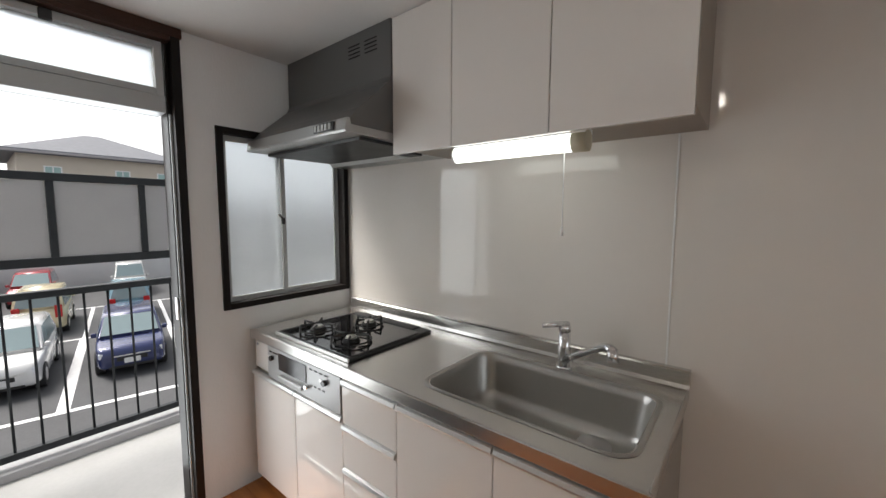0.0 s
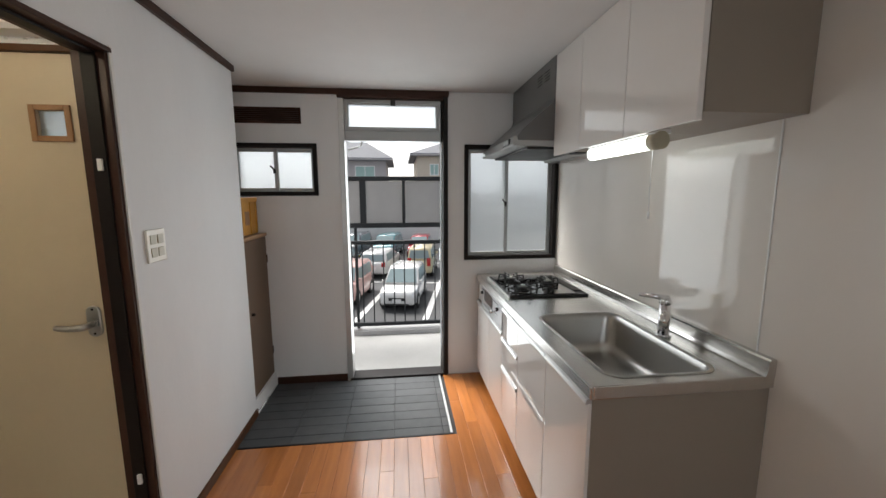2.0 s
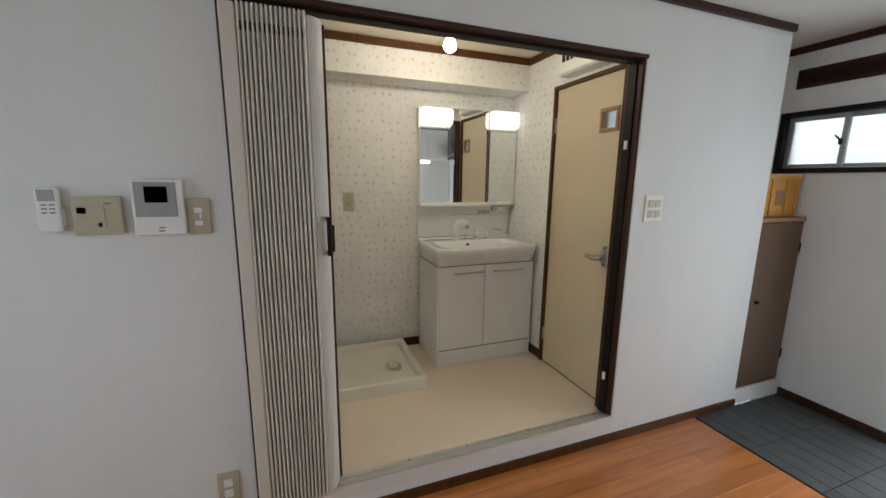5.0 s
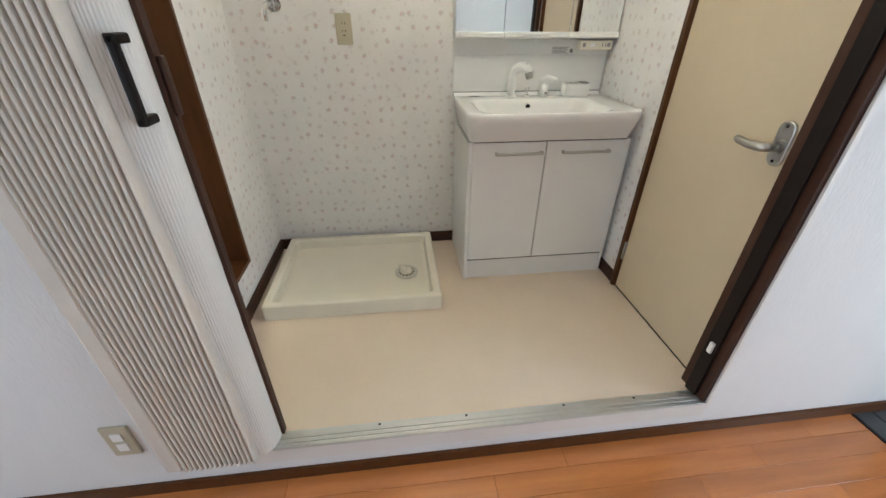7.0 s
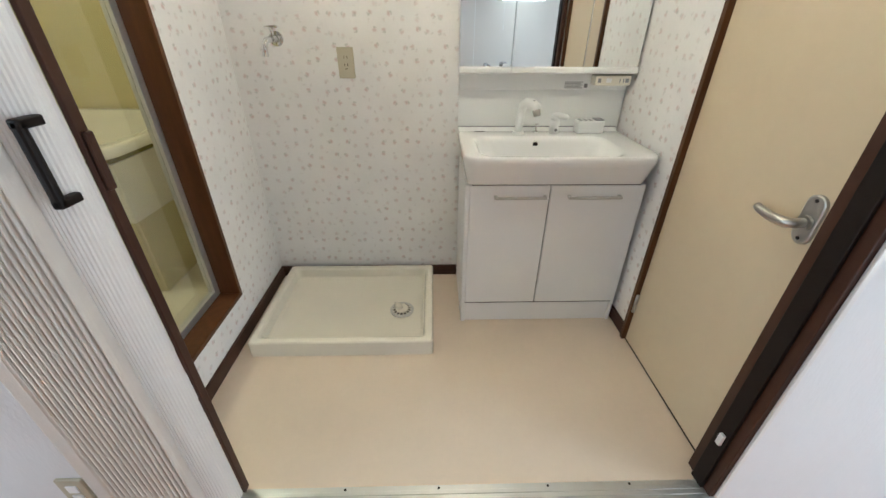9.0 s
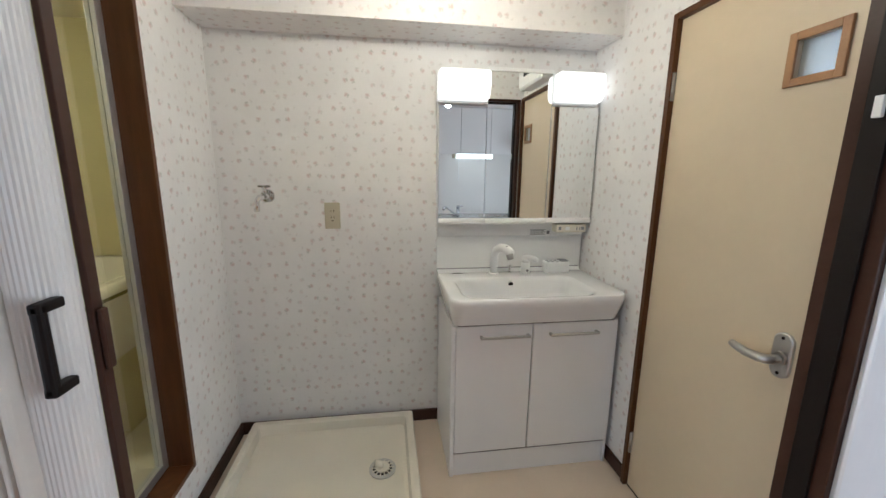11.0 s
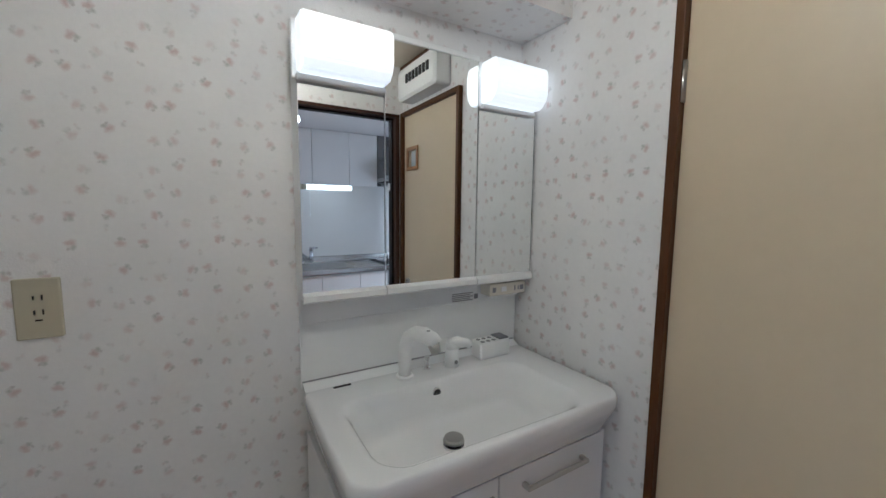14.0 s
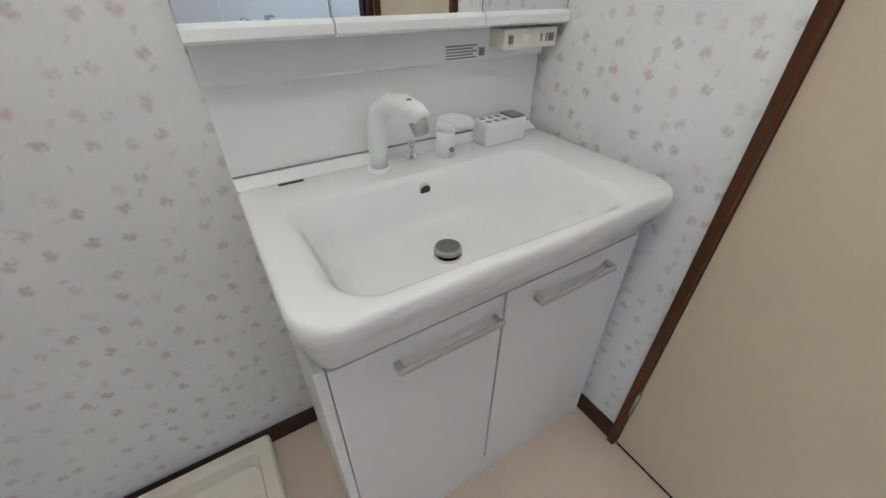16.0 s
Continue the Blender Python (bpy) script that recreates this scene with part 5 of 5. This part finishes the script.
        part("door_mirror", (wf - 0.32, s * (hw + 0.02) - 0.06, belt), (wf - 0.20, s * (hw + 0.02) + 0.06, belt + 0.12), paint, c, 0.03)
        part("headlamp", (hl - 0.24, s * hw * 0.66 - 0.17, nose - 0.20), (hl - 0.035, s * hw * 0.66 + 0.15, nose - 0.04), M_LAMPC, c, 0.04)
        part("tail_lamp", (-hl - 0.005, s * hw * 0.74 - 0.09, 0.62), (-hl + 0.12, s * hw * 0.74 + 0.10, 0.86 if not van else 1.05), M_RED, c, 0.02)
        for wx in (hl * 0.62, -hl * 0.60):
            w = rod("wheel", (wx, s * (hw - 0.19), 0.29), (wx, s * (hw + 0.005), 0.29), 0.29, M_TYRE, c, n=22)
            rod("rim", (wx, s * (hw - 0.01), 0.29), (wx, s * (hw + 0.012), 0.29), 0.18, M_ALU, w, 0.15, n=16)
    part("grille", (hl - 0.10, -hw * 0.42, 0.42), (hl + 0.008, hw * 0.42, 0.53), M_BLACK, c, 0.01)
    part("grille_bar", (hl - 0.06, -hw * 0.50, 0.545), (hl + 0.006, hw * 0.50, 0.575), M_ALU, c, 0.006)
    part("lower_intake", (hl - 0.2, -hw * 0.62, 0.24), (hl - 0.01, hw * 0.62, 0.33), M_BLACK, c, 0.01)
    part("number_plate", (hl - 0.02, -0.165, 0.36), (hl + 0.016, 0.165, 0.49), M_PLATEY if van else M_LINE, c, 0.004)
    part("number_plate", (-hl - 0.016, -0.165, 0.48), (-hl + 0.01, 0.165, 0.62), M_PLATEY if van else M_LINE, c, 0.004)
    c.matrix_basis = m
    return c


def bay(u, v, back=False):
    return CO @ pose(-u, v, 0, 0, 0, 180 if back else 0)


car((0.72, 0.72, 0.71), bay(1.9, -0.1), 3.8, 1.6, 1.52, words="white compact car")
car((0.030, 0.040, 0.115), bay(2.0, 2.25), 3.9, 1.66, 1.48, words="dark blue hatchback")
car((0.74, 0.47, 0.43), bay(2.0, -2.45), 3.4, 1.48, 1.60, True, words="pink kei wagon")
car((0.70, 0.70, 0.69), bay(1.9, -4.85), 4.2, 1.66, 1.50, words="white saloon")
car((0.30, 0.31, 0.32), bay(1.9, -7.2), 4.2, 1.66, 1.60, words="grey estate car")
car((0.66, 0.58, 0.38), bay(7.6, -0.1, True), 3.5, 1.5, 1.68, True, words="cream and yellow kei van")
car((0.74, 0.74, 0.73), bay(7.6, -2.45, True), 4.4, 1.7, 1.45, words="white saloon seen from behind")
car((0.26, 0.42, 0.50), bay(7.6, 2.3, True), 3.6, 1.5, 1.62, True, words="pale blue kei wagon")
car((0.08, 0.085, 0.09), bay(7.6, -4.8, True), 4.3, 1.7, 1.6, words="black estate car")
car((0.34, 0.03, 0.04), bay(13.6, -1.1), 3.8, 1.6, 1.55, words="red hatchback")
car((0.10, 0.24, 0.27), bay(13.6, -3.4), 4.3, 1.7, 1.65, True, words="teal minivan")
car((0.66, 0.66, 0.65), bay(13.8, 2.4), 3.4, 1.5, 1.75, True, words="white kei truck van")
car((0.16, 0.17, 0.19), bay(13.6, -5.8), 4.3, 1.7, 1.7, True, words="dark grey minivan")
car((0.62, 0.62, 0.62), bay(13.6, -8.2), 4.3, 1.7, 1.5, words="silver saloon")

bmw = bmesh.new()
add_box(bmw, (-17.0, -40, 0), (-16.6, 40, 2.25), 0.02)
add_box(bmw, (-17.05, -40, 2.25), (-16.55, 40, 2.33), 0.01)
bwall = tagged(finish("boundary_wall", bmw, M_BLOCK), "long white boundary wall behind the car park", "wall", kind="structure")
bwall.matrix_basis = CO


def house(x, y, w, d, eave, rise, wallm, words, windows):
    """A two-storey house with a hipped roof; windows (v, z, width, height) on the side facing the car park."""
    hs = thing("house", (x, y, GZ), words, "house", "houses beyond the car park")
    part("house_wall", (x - d, y - w / 2, GZ), (x, y + w / 2, eave), wallm, hs, 0.02)
    bm = bmesh.new()
    o = 0.6
    base = [bm.verts.new(p) for p in ((x + o, y - w / 2 - o, eave), (x + o, y + w / 2 + o, eave), (x - d - o, y + w / 2 + o, eave), (x - d - o, y - w / 2 - o, eave))]
    low = [bm.verts.new(v.co - Vector((0, 0, 0.22))) for v in base]
    rd = max(0.4, (w - d) / 2)
    r0, r1 = bm.verts.new((x - d / 2, y - rd, eave + rise)), bm.verts.new((x - d / 2, y + rd, eave + rise))
    for q in ((base[0], base[1], r1, r0), (base[1], base[2], r1), (base[2], base[3], r0, r1), (base[3], base[0], r0)):
        bm.faces.new(q)
    for i in range(4):
        bm.faces.new((base[i], base[(i + 1) % 4], low[(i + 1) % 4], low[i]))
    bm.faces.new(low)
    finish("roof", bm, M_ROOF, hs)
    part("gutter", (x + 0.58, y - w / 2 - 0.6, eave - 0.2), (x + 0.68, y + w / 2 + 0.6, eave - 0.08), M_HOUSEG, hs, 0.02)
    for v, z, ww, hh in windows:
        f = ring("window_frame", 'x', x - 0.02, x + 0.06, y + v - ww / 2, y + v + ww / 2, z, z + hh, 0.07, M_WHITEP, hs)
        part("window_glass", (x - 0.01, y + v - ww / 2 + 0.07, z + 0.07), (x + 0.03, y + v + ww / 2 - 0.07, z + hh - 0.07), M_HGLASS, f, 0)
        part("window_bar", (x + 0.031, y + v - 0.03, z + 0.07), (x + 0.055, y + v + 0.03, z + hh - 0.07), M_WHITEP, f, 0)
    return hs


house(-33.0, 5.9, 8.0, 7.5, 5.06, 1.75, M_HOUSE, "beige two-storey house with a slate hipped roof", [(0.8, 3.2, 0.8, 1.0), (3.4, 3.2, 1.4, 1.0), (-2.5, 3.2, 0.8, 1.0), (1.5, 0.2, 1.6, 1.2)])
house(-33.0, -3.6, 5.6, 7.5, 4.64, 2.1, M_HOUSEG, "grey two-storey house with a slate hipped roof", [(1.0, 2.9, 1.7, 1.1), (-1.5, 2.9, 1.3, 1.1), (0.5, 0.0, 1.7, 1.3)])
house(-36.0, -15.0, 9.0, 7.5, 4.5, 1.5, M_HOUSE, "cream two-storey house with a slate hipped roof", [(0, 2.9, 1.6, 1.1), (2.6, 2.9, 1.2, 1.1)])
house(-37.0, 19.0, 10, 8, 4.6, 1.5, M_HOUSE, "beige two-storey house with a slate roof", [(-2, 2.9, 1.6, 1.1), (2, 2.9, 1.2, 1.1)])

# ---- floors, piece by piece ----
fl = bpy.data.objects["floor"]
tf = thing("floor_tiles", (-1.46, 0, 0), "dark grey rectangular tiles in the entrance", "floor", kind="structure")
GX, GY = -1.068, 0.60
me_tile = None
x = EX + 0.016
row = 0
while x < GX - 0.03:
    y = WY + 0.004 - 0.0
    while y < GY - 0.02:
        w = min(0.297, GY - 0.016 - y)
        h = min(0.094, GX - 0.016 - x)
        if w > 0.02 and h > 0.02:
            part("tile", (x, y, -0.014), (x + h, y + w, -0.002 + random.uniform(-0.0005, 0.0005)), M_TILE, tf, 0.0015)
        y += 0.3
    x += 0.097
part("edge_strip", (GX - 0.014, WY + 0.013, -0.014), (GX, GY, 0.003), M_BLACKF, tf, 0.002)
part("edge_strip", (EX + 0.013, GY - 0.014, -0.014), (GX - 0.0142, GY, 0.003), M_ALU, tf, 0.002)
planks = {}
wf = thing("floor_planks", (1.0, 0.4, 0), "glossy orange-brown wooden floorboards", "floor", kind="structure")
PW = 0.0755
y, r = WY + 0.001, 0
while y < PY - 0.02:
    w = min(PW, PY - 0.007 - y)
    x0 = GX + 0.0008 if y + w < GY + 0.03 else EX + 0.001
    x = x0
    first = True
    while x < XB - 0.01:
        ln = 0.9 if not first else 0.9 * (0.25 + 0.75 * ((r * 0.37) % 1.0))
        e = min(x + ln, XB - 0.001)
        part("plank", (x, max(y, GY + 0.0008) if x < GX else y, -0.014), (e - 0.0008, y + w - 0.0008, 0.0), M_WOOD, wf, 0.0009)
        x, first = e, False
    y += w
    r += 1
